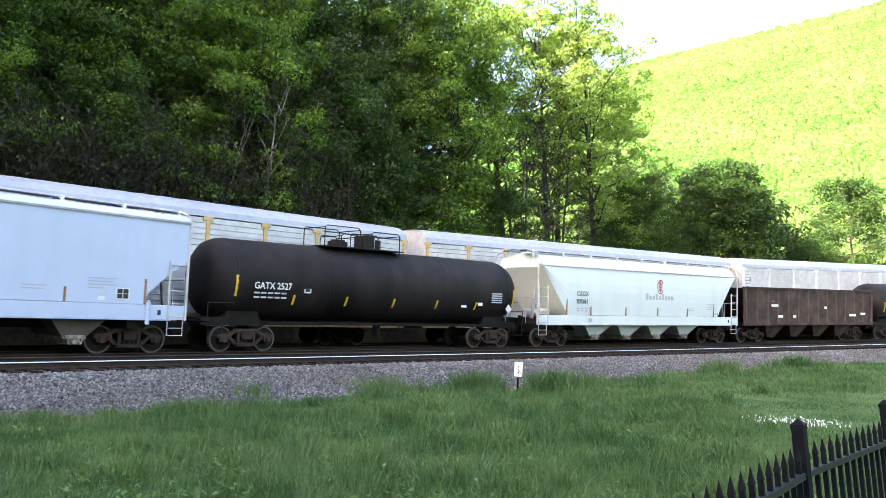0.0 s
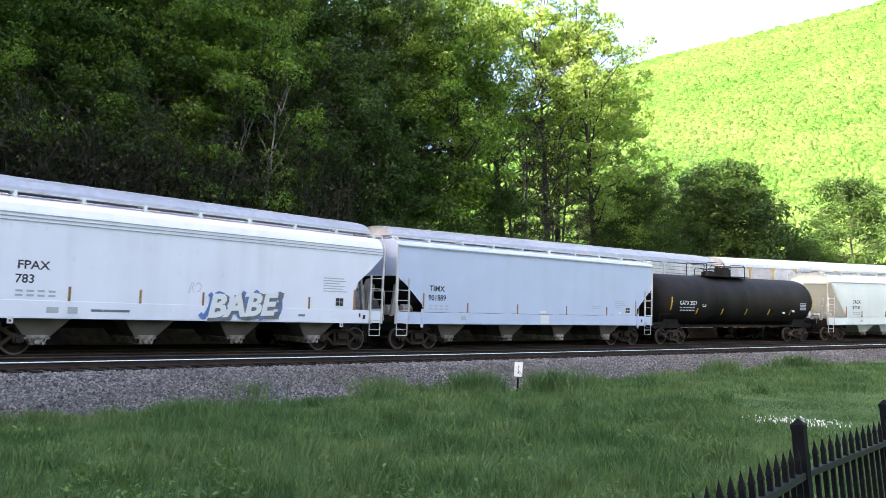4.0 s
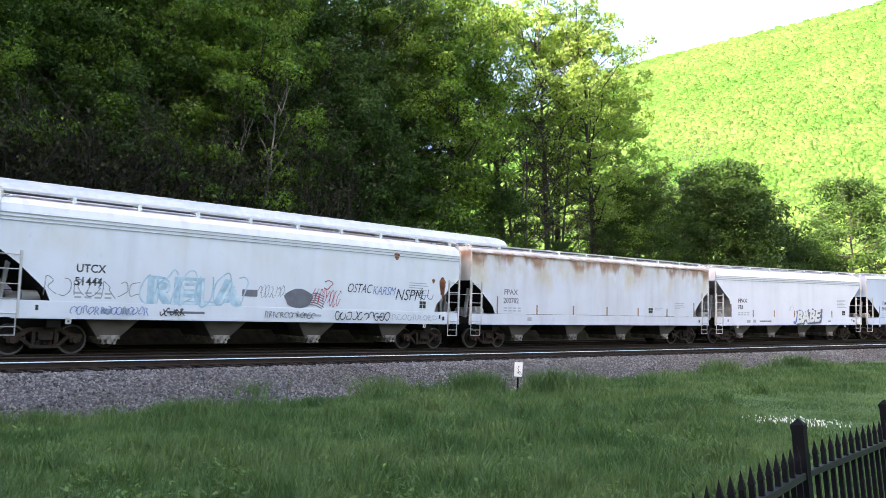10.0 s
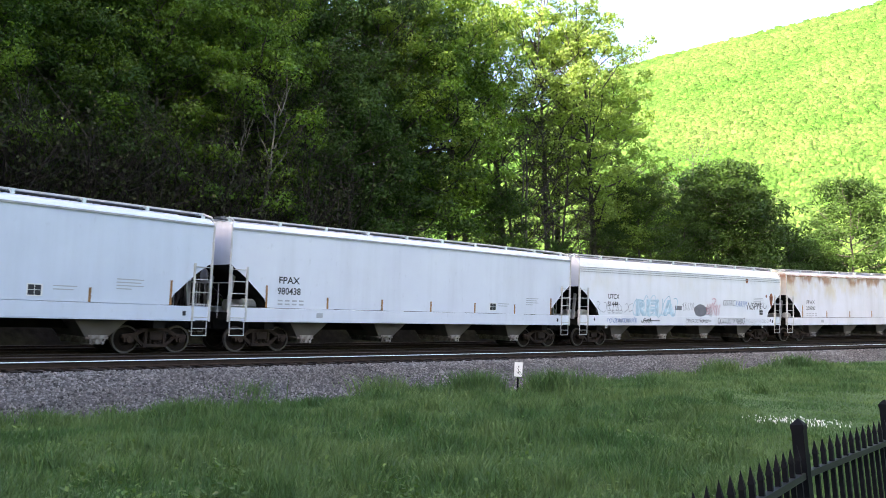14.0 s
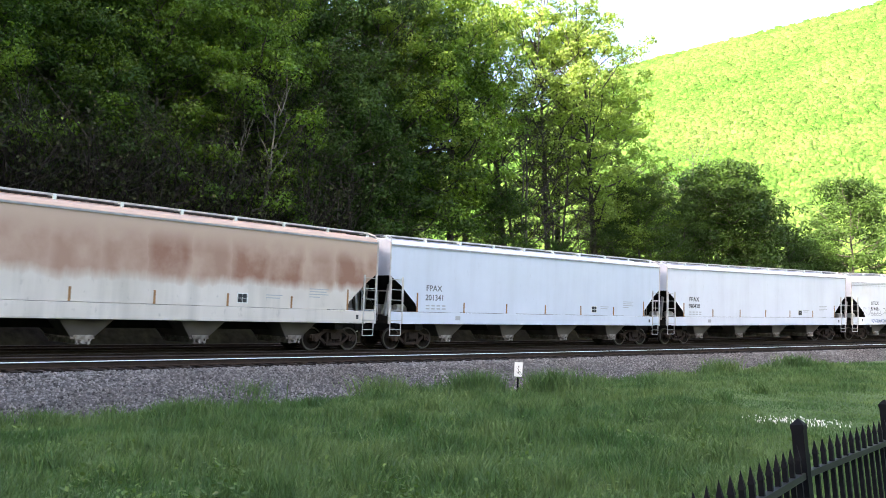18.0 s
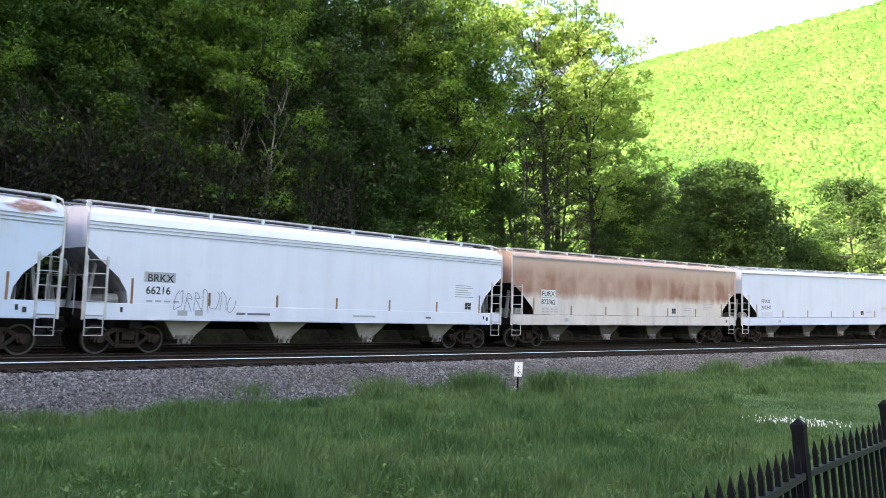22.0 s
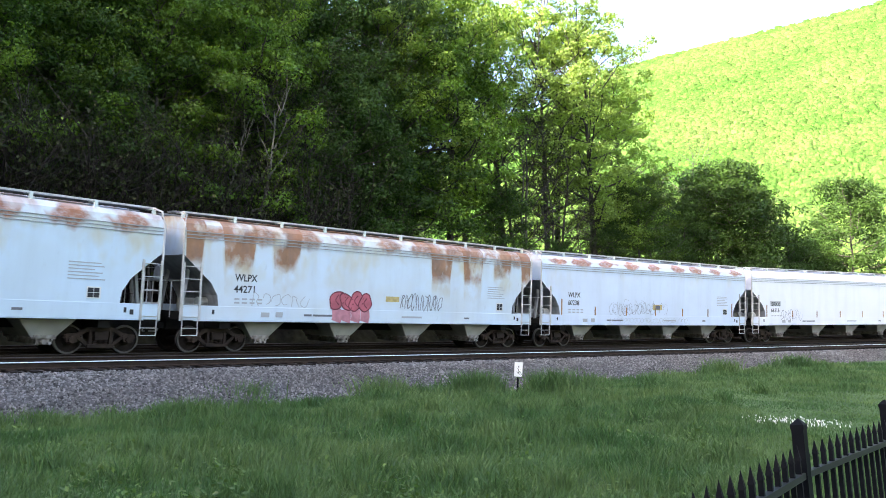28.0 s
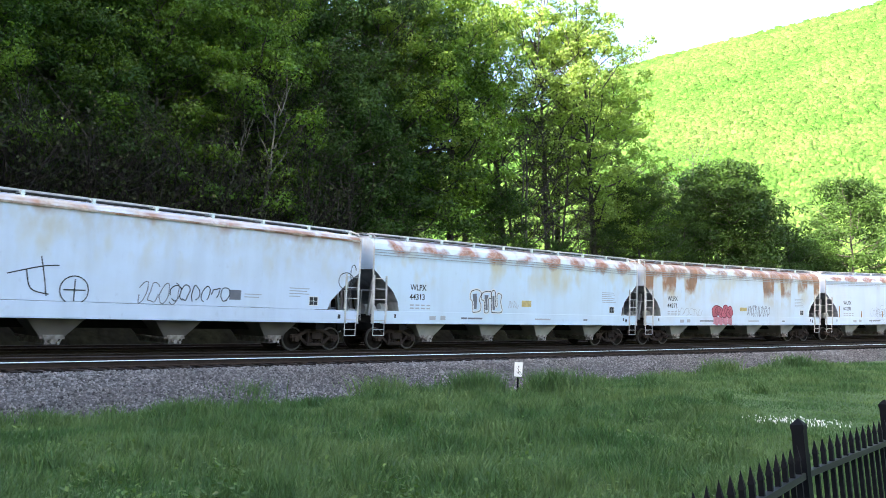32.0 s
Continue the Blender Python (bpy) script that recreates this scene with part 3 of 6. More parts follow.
def far_woods():
    """The wooded slope across the valley: uneven crowns packed side by side, joined as stuff."""
    rng = np.random.RandomState(77)
    shells = []
    seg = 7
    tri = [(0, 1 + j, 1 + (j + 1) % seg) for j in range(seg)]
    for j in range(seg):
        p, q = 1 + j, 1 + (j + 1) % seg
        tri += [(p, p + seg, q), (q, p + seg, q + seg)]
    tri = np.array(tri)
    for j in range(14):
        v = [(0, 0, 0.85)]
        for ang, turn, low in ((0.8, 0.0, 0.0), (1.5, 0.45, 0.55)):
            for q in range(seg):
                a = 2 * math.pi * (q + turn) / seg + rng.uniform(-0.25, 0.25)
                w = rng.uniform(0.8, 1.2)
                v.append((math.sin(ang) * math.cos(a) * w, math.sin(ang) * math.sin(a) * w, 0.85 * math.cos(ang) * w - low))
        shells.append(v)
    k = len(shells[0])
    want, m = 52000, 200000
    az = rng.uniform(-0.02, 0.60, m)
    dist = rng.uniform(230, 960, m)
    keep = rng.rand(m) < (dist / 960)
    x, y = (np.sin(az) * dist)[keep][:want], (np.cos(az) * dist)[keep][:want]
    z = ground_z(x, y)
    n = len(x)
    r_ = rng.uniform(1.3, 2.7, n) * np.where(rng.rand(n) < 0.08, 1.5, 1.0) * (0.36 + 0.74 * np.hypot(x, y) / 700)
    t = rng.uniform(0, 6.28, n)
    v = np.array(shells)[rng.randint(0, 14, n)] * r_[:, None, None]
    c, s_ = np.cos(t)[:, None], np.sin(t)[:, None]
    tall = rng.uniform(0.7, 1.2, n)[:, None]
    v = np.stack([v[:, :, 0] * c - v[:, :, 1] * s_ + x[:, None], v[:, :, 0] * s_ + v[:, :, 1] * c + y[:, None], v[:, :, 2] * tall + (z + 0.1 * r_)[:, None]], -1)
    f = (tri[None] + k * np.arange(n)[:, None, None]).reshape(-1, 3)
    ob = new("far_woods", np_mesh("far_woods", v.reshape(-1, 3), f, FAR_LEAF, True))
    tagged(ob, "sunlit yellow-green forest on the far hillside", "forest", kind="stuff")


far_woods()


def build_grass():
    rng = np.random.RandomState(9)
    n = 190000
    u = rng.rand(n)
    y = 7.5 + 34 * u ** 1.25
    x = y * rng.uniform(-0.64, 0.66, n)
    dx, dy = x - CX, y - CY
    o = R - np.hypot(dx, dy)
    edge = 8.35 + 0.5 * np.sin(x * 0.9) + 0.35 * np.sin(x * 2.3 + 1) + rng.randn(n) * 0.25 + 1.2 * np.exp(-((x - 2.1) / 0.7) ** 2)
    keep = o > edge
    x, y, o = x[keep], y[keep], o[keep]
    n = len(x)
    # tall tufts along the edge of the stones
    tufts = [(0.96, 25.0), (0.75, 25.1), (3.0, 24.9), (3.5, 25.2), (12.1, 35.9), (16.8, 39.3), (-5.4, 21.5), (-1.9, 23.6)]
    lumps = [(yy * rng.uniform(-0.58, 0.4), yy) for yy in rng.uniform(9.5, 25, 90)]
    lx = np.concatenate([rng.randn(130) * 0.16 + q[0] for q in lumps])
    ly = np.concatenate([rng.randn(130) * 0.16 + q[1] for q in lumps])
    tx = np.concatenate([rng.randn(420) * 0.45 + q[0] for q in tufts])
    ty = np.concatenate([rng.randn(420) * 0.35 + q[1] - 0.3 for q in tufts])
    tx, ty = np.concatenate([lx, tx]), np.concatenate([ly, ty])
    x, y = np.concatenate([x, tx]), np.concatenate([y, ty])
    o = np.concatenate([o, R - np.hypot(tx - CX, ty - CY)])
    n = len(x)
    z = ground_z(x, y)
    clump = 0.5 + 0.5 * np.sin(x * 1.7 + 2 * np.sin(y * 0.8)) * np.sin(y * 1.3 + 1.5 * np.sin(x * 0.6))
    mown = smooth(6.2, 7.5, x - 0.12 * (y - 15)) * (1 - smooth(24, 28, y))
    h = (0.09 + 0.20 * clump ** 2 + 0.16 * (o < 10.5) * clump) * rng.uniform(0.55, 1.25, n) * (1 - 0.72 * mown)
    h[-len(tx):] = rng.uniform(0.3, 0.85, len(tx))
    h[-len(tx):][:len(lx)] = rng.uniform(0.14, 0.40, len(lx))
    h *= 1 - 0.8 * np.exp(-((x - 2.1) / 0.28) ** 4) * (y > 23.0) * (y < 25.2)
    w = 0.003 + 0.00055 * y
    t = rng.uniform(0, 6.28, n)
    lean = rng.randn(n, 2) * 0.45 * h[:, None] + np.array([0.015, 0.0])
    side = np.stack([np.cos(t) * w, np.sin(t) * w], -1)
    b = np.stack([x, y], -1)
    v = np.empty((n, 5, 3))
    v[:, 0, :2], v[:, 1, :2] = b - side, b + side
    v[:, 0, 2] = v[:, 1, 2] = z - 0.02
    v[:, 2, :2], v[:, 3, :2] = b + side * 0.7 + lean * 0.4, b - side * 0.7 + lean * 0.4
    v[:, 2, 2] = v[:, 3, 2] = z + 0.6 * h
    v[:, 4, :2], v[:, 4, 2] = b + lean, z + h
    k = 5 * np.arange(n)[:, None]
    f = np.concatenate([k + np.array([[0, 1, 2]]), k + np.array([[0, 2, 3]]), k + np.array([[3, 2, 4]])])
    ob = new("grass", np_mesh("grass", v.reshape(-1, 3), f, GRASS))
    tagged(ob, "long uncut green grass on the bank", "grass", kind="stuff")


build_grass()


def build_weeds():
    """Low broad-leaved weeds among the grass, joined as stuff."""
    rng = np.random.RandomState(19)
    m = 200
    y = 8.0 + 22 * rng.rand(m) ** 1.3
    x = y * rng.uniform(-0.6, 0.5, m)
    keep = R - np.hypot(x - CX, y - CY) > 9.2
    x, y = x[keep], y[keep]
    k = rng.randint(8, 26, len(x))
    cx, cy = np.repeat(x, k), np.repeat(y, k)
    px, py = cx + rng.randn(len(cx)) * 0.13, cy + rng.randn(len(cx)) * 0.13
    pz = ground_z(px, py) + rng.uniform(0.05, 0.24, len(px))
    v, f = leaves_np(np.column_stack([px, py, pz]), 0.034, rng, 1.6)
    ob = new("weeds", np_mesh("weeds", v, f, WEED))
    tagged(ob, "low broad-leaved weeds among the grass", "weeds", kind="stuff")


WEED = material("weed_leaf", (0.055, 0.120, 0.022), 0.55, second=(0.085, 0.150, 0.030), mix_scale=0.6, island=0.35, thin=0.25)
build_weeds()


# ---- rolling stock ----
MESH = {}


def shared(key, build):
    """A mesh that several things share."""
    if key not in MESH:
        bm = bmesh.new()
        build(bm)
        me = bpy.data.meshes.new(key)
        bm.to_mesh(me)
        bm.free()
        MESH[key] = me
    return MESH[key]


def car_paint(name, base, second, rust=0.0, rust_low=3.6, rust_high=4.6, streak=2.2, rust_col=(0.33, 0.135, 0.055), seed=0.0, dirt=0.25, big=None, panel=0.0, scallop=0.0, cap=0.0, loose=0.0, stain=0.0):
    """Weathered car paint: faded mottling, dirt that runs down, and rust that bleeds from the roof seam."""
    m = bpy.data.materials.new(name)
    m.use_nodes = True
    n, ln = m.node_tree.nodes, m.node_tree.links.new
    b = n["Principled BSDF"]
    b.inputs["Roughness"].default_value = 0.5
    b.inputs["Specular IOR Level"].default_value = 0.32
    base, second = [(c[0] * 1.03, c[1] * 0.995, c[2] * 1.04) for c in (base, second)]
    co = n.new("ShaderNodeTexCoord")

    def noise_of(scale, stretch, off=0.0, detail=5.0, rough=0.55):
        mp = n.new("ShaderNodeMapping")
        mp.inputs["Scale"].default_value = stretch
        mp.inputs["Location"].default_value = (seed * 3.1 + off, seed, off)
        ln(co.outputs["Object"], mp.inputs[0])
        q = n.new("ShaderNodeTexNoise")
        q.inputs["Scale"].default_value, q.inputs["Detail"].default_value, q.inputs["Roughness"].default_value = scale, detail, rough
        ln(mp.outputs[0], q.inputs["Vector"])
        return q.outputs["Fac"]

    def rng(v, a, c, lo=0.0, hi=1.0):
        q = n.new("ShaderNodeMapRange")
        for i, val in zip((1, 2, 3, 4), (a, c, lo, hi)):
            q.inputs[i].default_value = val
        ln(v, q.inputs[0])
        return q.outputs[0]

    def mul(a, c):
        q = n.new("ShaderNodeMath")
        q.operation = "MULTIPLY"
        ln(a, q.inputs[0])
        if hasattr(c, "links"):
            ln(c, q.inputs[1])
        else:
            q.inputs[1].default_value = c
        return q.outputs[0]

    def mix(a, c, fac):
        q = n.new("ShaderNodeMix")
        q.data_type = "RGBA"
        for val, sock in ((fac, 0), (a, 6), (c, 7)):
            if hasattr(val, "links"):
                ln(val, q.inputs[sock])
            else:
                q.inputs[sock].default_value = val
        return q.outputs[2]

    sep = n.new("ShaderNodeSeparateXYZ")
    ln(co.outputs["Object"], sep.inputs[0])
    z = sep.outputs[2]
    col = mix((*base, 1), (*second, 1), rng(noise_of(0.5, (1, 1, 1.4)), 0.35, 0.68))
    col = mix(col, (0.20, 0.19, 0.17, 1), mul(rng(noise_of(1.6, (1, 1, 0.10), 4.0), 0.46, 0.78), dirt))
    col = mix(col, (0.16, 0.14, 0.12, 1), mul(rng(noise_of(5.0, (1, 1, 0.5), 6.0), 0.62, 0.75), dirt))
    if big:
        def nudged(socket, noise, amount):
            q = n.new("ShaderNodeMath")
            q.operation = "MULTIPLY_ADD"
            ln(noise, q.inputs[0])
            q.inputs[1].default_value = amount
            ln(socket, q.inputs[2])
            return q.outputs[0]

        zz = nudged(z, noise_of(1.8, (1, 1, 0.25), 13.0), 0.7)
        rows = rng(zz, big[0] + 0.18, big[0] + 0.55)
        cell = n.new("ShaderNodeMath")
        cell.operation = "MULTIPLY_ADD"
        ln(nudged(sep.outputs[0], noise_of(1.1, (0.3, 1, 1), 15.0), 0.5), cell.inputs[0])
        cell.inputs[1].default_value, cell.inputs[2].default_value = 0.66, 0.02
        whole = n.new("ShaderNodeMath")
        whole.operation = "FLOOR"
        ln(cell.outputs[0], whole.inputs[0])
        part_ = n.new("ShaderNodeMath")
        part_.operation = "FRACT"
        ln(cell.outputs[0], part_.inputs[0])
        wn_ = n.new("ShaderNodeTexWhiteNoise")
        wn_.noise_dimensions = "1D"
        ln(whole.outputs[0], wn_.inputs["W"])
        sheet = mul(rng(wn_.outputs["Value"], 0.1, 0.6, 0.62, 1.0), mul(rng(part_.outputs[0], 0.0, 0.16, 0.55, 1.0), rng(part_.outputs[0], 1.0, 0.84, 0.55, 1.0)))
        blot = mul(sheet, rng(noise_of(0.9, (1, 1, 0.8), 2.0), 0.30, 0.58, 0.25, 1.0))
        col = mix(col, (0.56, 0.39, 0.30, 1), mul(rows, 0.92))
        band = mul(mul(rows, rng(z, big[1] + 0.2, big[1] - 0.5)), blot)
        col = mix(col, (0.31, 0.145, 0.10, 1), mul(band, 0.95))
    if stain:
        # tan run-off in soft patches under the roof seam
        spot = mul(mul(rng(noise_of(0.9, (1, 0.3, 0.55), 21.0, 3.0), 0.50, 0.72), rng(z, 2.3, 3.3)), rng(z, 4.3, 3.9, 0.4, 1.0))
        col = mix(col, (0.60, 0.50, 0.27, 1), mul(spot, stain))
    if rust:
        edge = rng(noise_of(streak, (1, 0.3, 0.05), 2.0, 3.0, 0.5), 0.62, 0.40, rust_low, rust_high)
        if panel:
            # each sheet between two brackets rusts down to a depth of its own, least about the middle of the car
            def arith(op, a_, b_):
                q = n.new("ShaderNodeMath")
                q.operation = op
                for i, val in enumerate((a_, b_)):
                    if hasattr(val, "links"):
                        ln(val, q.inputs[i])
                    elif val is not None:
                        q.inputs[i].default_value = val
                return q.outputs[0]

            cell = arith("DIVIDE", sep.outputs[0], panel)
            whole = arith("FLOOR", cell, None)
            frac = arith("ABSOLUTE", arith("SUBTRACT", arith("SUBTRACT", cell, whole), 0.5), None)
            wn_ = n.new("ShaderNodeTexWhiteNoise")
            wn_.noise_dimensions = "1D"
            ln(arith("ADD", whole, 0.37), wn_.inputs["W"])
            ends = rng(arith("ABSOLUTE", arith("ADD", sep.outputs[0], 1.2), None), 2.6, 3.4)
            ends = mul(ends, rng(arith("ABSOLUTE", sep.outputs[0], None), 8.82, 8.76))
            amp_ = mul(mul(rng(wn_.outputs["Value"], 0.0, 1.0, 0.72, 1.0), ends), rng(frac, 0.36, 0.27))
            wob = rng(noise_of(2.0, (1, 1, 1), 3.0), 0.3, 0.7, -0.12, 0.12)
            edge = arith("ADD", rng(amp_, 0.0, 1.0, rust_high, rust_low), wob)
        q = n.new("ShaderNodeMath")
        q.operation = "SUBTRACT"
        ln(z, q.inputs[0])
        ln(edge, q.inputs[1])
        core = rng(q.outputs[0], -0.10, 0.26)
        halo = rng(q.outputs[0], -0.95, 0.15)
        if cap:
            core = mul(core, rng(z, cap + 0.12, cap))
        tone = mix((*[c * 0.62 for c in rust_col], 1), (*[c * 1.25 for c in rust_col], 1), rng(noise_of(2.2, (1, 1, 0.7), 11.0), 0.3, 0.7))
        patch = rng(noise_of(2.4, (1, 1, 0.6), 7.0), 0.36, 0.62)
        col = mix(col, (0.52, 0.40, 0.22, 1), mul(mul(halo, patch), 0.7 * rust))
        if scallop:
            # rust gathers in long ovals between the walkway brackets
            def sums(op, a_, b_=None):
                q = n.new("ShaderNodeMath")
                q.operation = op
                for i, val in enumerate((a_, b_)):
                    if hasattr(val, "links"):
                        ln(val, q.inputs[i])
                    elif val is not None:
                        q.inputs[i].default_value = val
                return q.outputs[0]

            warp = sums("ADD", sep.outputs[0], rng(noise_of(1.1, (1, 0.2, 0.2), 8.5, 2.0), 0.3, 0.7, -0.22, 0.22))
            swell = sums("ABSOLUTE", sums("COSINE", sums("MULTIPLY", warp, math.pi / scallop)))
            swell = sums("ADD", swell, rng(noise_of(0.8, (1, 0.1, 0.1), 8.0, 1.0), 0.25, 0.6, -0.45, 0.05))
            sag = rng(noise_of(1.7, (1, 0.2, 0.2), 9.5, 2.0), 0.3, 0.7, 4.36 - 0.30 * loose, 4.36 + 0.04 * loose)
            off = sums("DIVIDE", sums("ABSOLUTE", sums("SUBTRACT", z, sag)), 0.15 + 0.13 * loose)
            arc = rng(sums("SUBTRACT", swell, sums("MULTIPLY", off, 0.55)), 0.20 - 0.1 * loose, 0.42 + 0.15 * loose)
            arc = mul(arc, rng(noise_of(5.0, (1, 1, 2), 1.5, 6.0, 0.7), 0.25, 0.55, 0.35, 1.0))
            ooze = mul(mul(rng(swell, 0.45, 0.9), rng(z, 3.85, 4.22)), rng(z, 4.5, 4.38))
            col = mix(col, (0.46, 0.33, 0.18, 1), mul(mul(ooze, rng(noise_of(3.0, (1, 1, 0.15), 2.5), 0.45, 0.7)), 0.45))
            col = mix(col, tone, mul(arc, 0.9))
        col = mix(col, tone, mul(mul(core, rng(noise_of(1.3, (1, 0.3, 0.7), 5.0), 0.34, 0.5)), rust))
    ln(col, b.inputs["Base Color"])
    bp = n.new("ShaderNodeBump")
    bp.inputs["Strength"].default_value, bp.inputs["Distance"].default_value = 0.15, 0.02
    ln(noise_of(1.2, (1, 1, 0.5), 1.0, 2.0), bp.inputs["Height"])
    ln(bp.outputs[0], b.inputs["Normal"])
    return m


def frame_side(bm):
    """Cast side frame of a two-axle truck: arched top chord, sloping lower chord, open windows, spring nest, journal ends."""
    for y in (-1.06, 0.94):
        y0, y1 = y + 0.01, y + 0.11
        slab(bm, [(-1.12, 0.50), (-0.70, 0.53), (-0.42, 0.70), (0.42, 0.70), (0.70, 0.53), (1.12, 0.50), (1.10, 0.62), (0.72, 0.66), (0.44, 0.83), (-0.44, 0.83), (-0.72, 0.66), (-1.10, 0.62)], y0, y1)
        slab(bm, [(-0.40, 0.21), (0.40, 0.21), (0.42, 0.31), (-0.42, 0.31)], y - 0.05, y1 + 0.05)
        for sx in (-1, 1):
            slab(bm, [(sx * 0.40, 0.22), (sx * 0.74, 0.52), (sx * 0.66, 0.58), (sx * 0.34, 0.31)], y0, y1)
            slab(bm, [(sx * 0.36, 0.28), (sx * 0.27, 0.28), (sx * 0.27, 0.74), (sx * 0.36, 0.74)], y - 0.02, y1 + 0.02)
            slab(bm, [(sx * 0.889 - 0.15, 0.38), (sx * 0.889 + 0.15, 0.38), (sx * 0.889 + 0.19, 0.60), (sx * 0.889 - 0.19, 0.60)], y - 0.03, y1)
            tube(bm, [(sx * 0.889, y - 0.10, 0.46), (sx * 0.889, y - 0.02, 0.46)], 0.105, 12)
            tube(bm, [(sx * 0.889, y - 0.115, 0.46), (sx * 0.889, y - 0.10, 0.46)], 0.05, 8)
        for i in range(3):
            for j in range(5):
                tube(bm, [(-0.17 + 0.17 * i, y + 0.03, 0.32 + 0.062 * j), (-0.17 + 0.17 * i, y + 0.03, 0.355 + 0.062 * j)], 0.072, 8)
        slab(bm, [(-0.22, 0.62), (0.22, 0.62), (0.20, 0.72), (-0.20, 0.72)], y - 0.05, y1)
    bmesh.ops.recalc_face_normals(bm, faces=bm.faces[:])


def bolster(bm):
    slab(bm, [(-0.2, 0.46), (0.2, 0.46), (0.22, 0.70), (-0.22, 0.70)], -1.15, 1.15)
    box(bm, -0.9, 0.9, -0.62, -0.55, 0.30, 0.38)
    box(bm, -0.9, 0.9, 0.55, 0.62, 0.30, 0.38)


def wheelset(bm):
    for sg in (1, -1):
        half = [(-0.86, 0.06), (-0.86, 0.12), (-0.79, 0.14), (-0.765, 0.20), (-0.775, 0.36), (-0.815, 0.395), (-0.815, 0.452), (-0.72, 0.460), (-0.705, 0.485), (-0.685, 0.482), (-0.685, 0.38), (-0.73, 0.34), (-0.735, 0.16), (-0.69, 0.13), (-0.69, 0.07)]
        before = len(bm.faces)
        lathe(bm, [(sg * a, r_) for a, r_ in half], "y", 28)
        bm.faces.ensure_lookup_table()
        for f in bm.faces[before:]:
            c = f.calc_center_median()
            if math.hypot(c.x, c.z) > 0.40 and abs(c.y) > 0.73:
                f.material_index = 1
    lathe(bm, [(-0.7, 0.075), (0.7, 0.075)], "y", 10)
    for sg in (1, -1):
        for k in range(4):
            a = k * math.pi / 2
            tube(bm, [(0.26 * math.cos(a), sg * 0.772, 0.26 * math.sin(a)), (0.26 * math.cos(a), sg * 0.785, 0.26 * math.sin(a))], 0.028, 6)


SPINNING = []


def truck(parent, x, bend):
    """A two-axle truck under a car, turned a little to suit the curve."""
    t = part("truck", shared("truck_bolster", bolster), GRIME, parent, "grimy cast-steel two-axle truck", pose(x, 0, 0, 0, 0, math.degrees(bend)))
    part("side_frame", shared("side_frames", frame_side), GRIME, t)
    for ax in (-0.889, 0.889):
        w = part("wheelset", shared("wheelset", wheelset), WHEEL, t, m=pose(ax, 0, 0.457))
        if len(w.data.materials) < 2:
            w.data.materials.append(RIM)
        SPINNING.append(w)


def coupler(bm):
    box(bm, -0.75, 0.0, -0.11, 0.11, 0.80, 1.0)
    slab(bm, [(0.0, 0.76), (0.32, 0.76), (0.32, 1.04), (0.0, 1.04)], -0.19, 0.17)
    tube(bm, [(0.0, -0.45, 0.86), (0.15, -0.45, 0.62), (0.4, -0.42, 0.52)], 0.025, 6)


def ladder(bm, w=0.62, z0=1.12, z1=3.05, rungs=5):
    for x in (0, w):
        box(bm, x - 0.03, x + 0.03, -0.03, 0.03, z0, z1)
    for i in range(rungs):
        z = z0 + 0.12 + (z1 - z0 - 0.24) * i / (rungs - 1)
        tube(bm, [(0, 0, z), (w, 0, z)], 0.016, 6)


def stirrup(bm, w=0.55):
    tube(bm, [(0, 0, 1.14), (0, 0, 0.62), (w, 0, 0.62), (w, 0, 1.14)], 0.022, 6)
    tube(bm, [(0, 0, 0.86), (w, 0, 0.86)], 0.016, 6)


def end_gear(parent, half, bend, dark=UNDER, tc=None):
    """What all cars have at their ends: trucks and couplers."""
    tc = tc or half - 2.03
    for sg in (1, -1):
        truck(parent, sg * tc, -bend * sg)
        cp = part("coupler", shared("coupler", coupler), UNDER, parent, "dark cast-steel coupler", pose(sg * (half - 0.3), 0, 0, 0, 0, 0 if sg > 0 else 180))


CUT = {"tri": [(0.0, 3.10), (0.55, 2.70), (1.36, 1.95), (1.5, 1.62)],
       "wedge": [(0.30, 3.97), (0.75, 3.4), (1.45, 2.5), (2.1, 1.62)],
       "round": [(0.0, 3.32), (0.40, 2.96), (1.02, 2.42), (1.28, 2.0), (1.34, 1.62)],
       "high": [(0.06, 3.83), (0.60, 3.30), (1.28, 2.74), (1.50, 2.2), (1.52, 1.62)]}


def hopper_body(bm, half, cut, zt, bulge=0.0):
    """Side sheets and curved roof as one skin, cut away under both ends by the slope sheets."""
    xs = []
    e = half - 0.47
    for d, z in CUT[cut]:
        xs.append((d, z))
    stations = [(-e + d, z) for d, z in xs] + [(e - d, z) for d, z in reversed(xs)]
    roof = [(1.6, zt), (1.585, zt + 0.06), (1.50, zt + (4.70 - zt) * 0.45), (1.28, zt + (4.70 - zt) * 0.75), (0.9, 4.62), (0.45, 4.68)]
    rings, floor = [], []
    for x, zb in stations:
        side = [(1.6 + bulge * math.sin(math.pi * k / 6), zb + (zt - zb) * k / 6) for k in range(6)]
        half_ring = side + roof
        ring = [(-y, z) for y, z in half_ring] + [(y, z) for y, z in reversed(half_ring)]
        rings.append([bm.verts.new((x, y, z)) for y, z in ring])
    for a, b in zip(rings, rings[1:]):
        k = len(a)
        for j in range(k - 1):
            bm.faces.new((a[j], a[j + 1], b[j + 1], b[j]))
    bm.faces.new(rings[0])
    bm.faces.new(rings[-1][::-1])
    bmesh.ops.recalc_face_normals(bm, faces=bm.faces[:])
    return stations


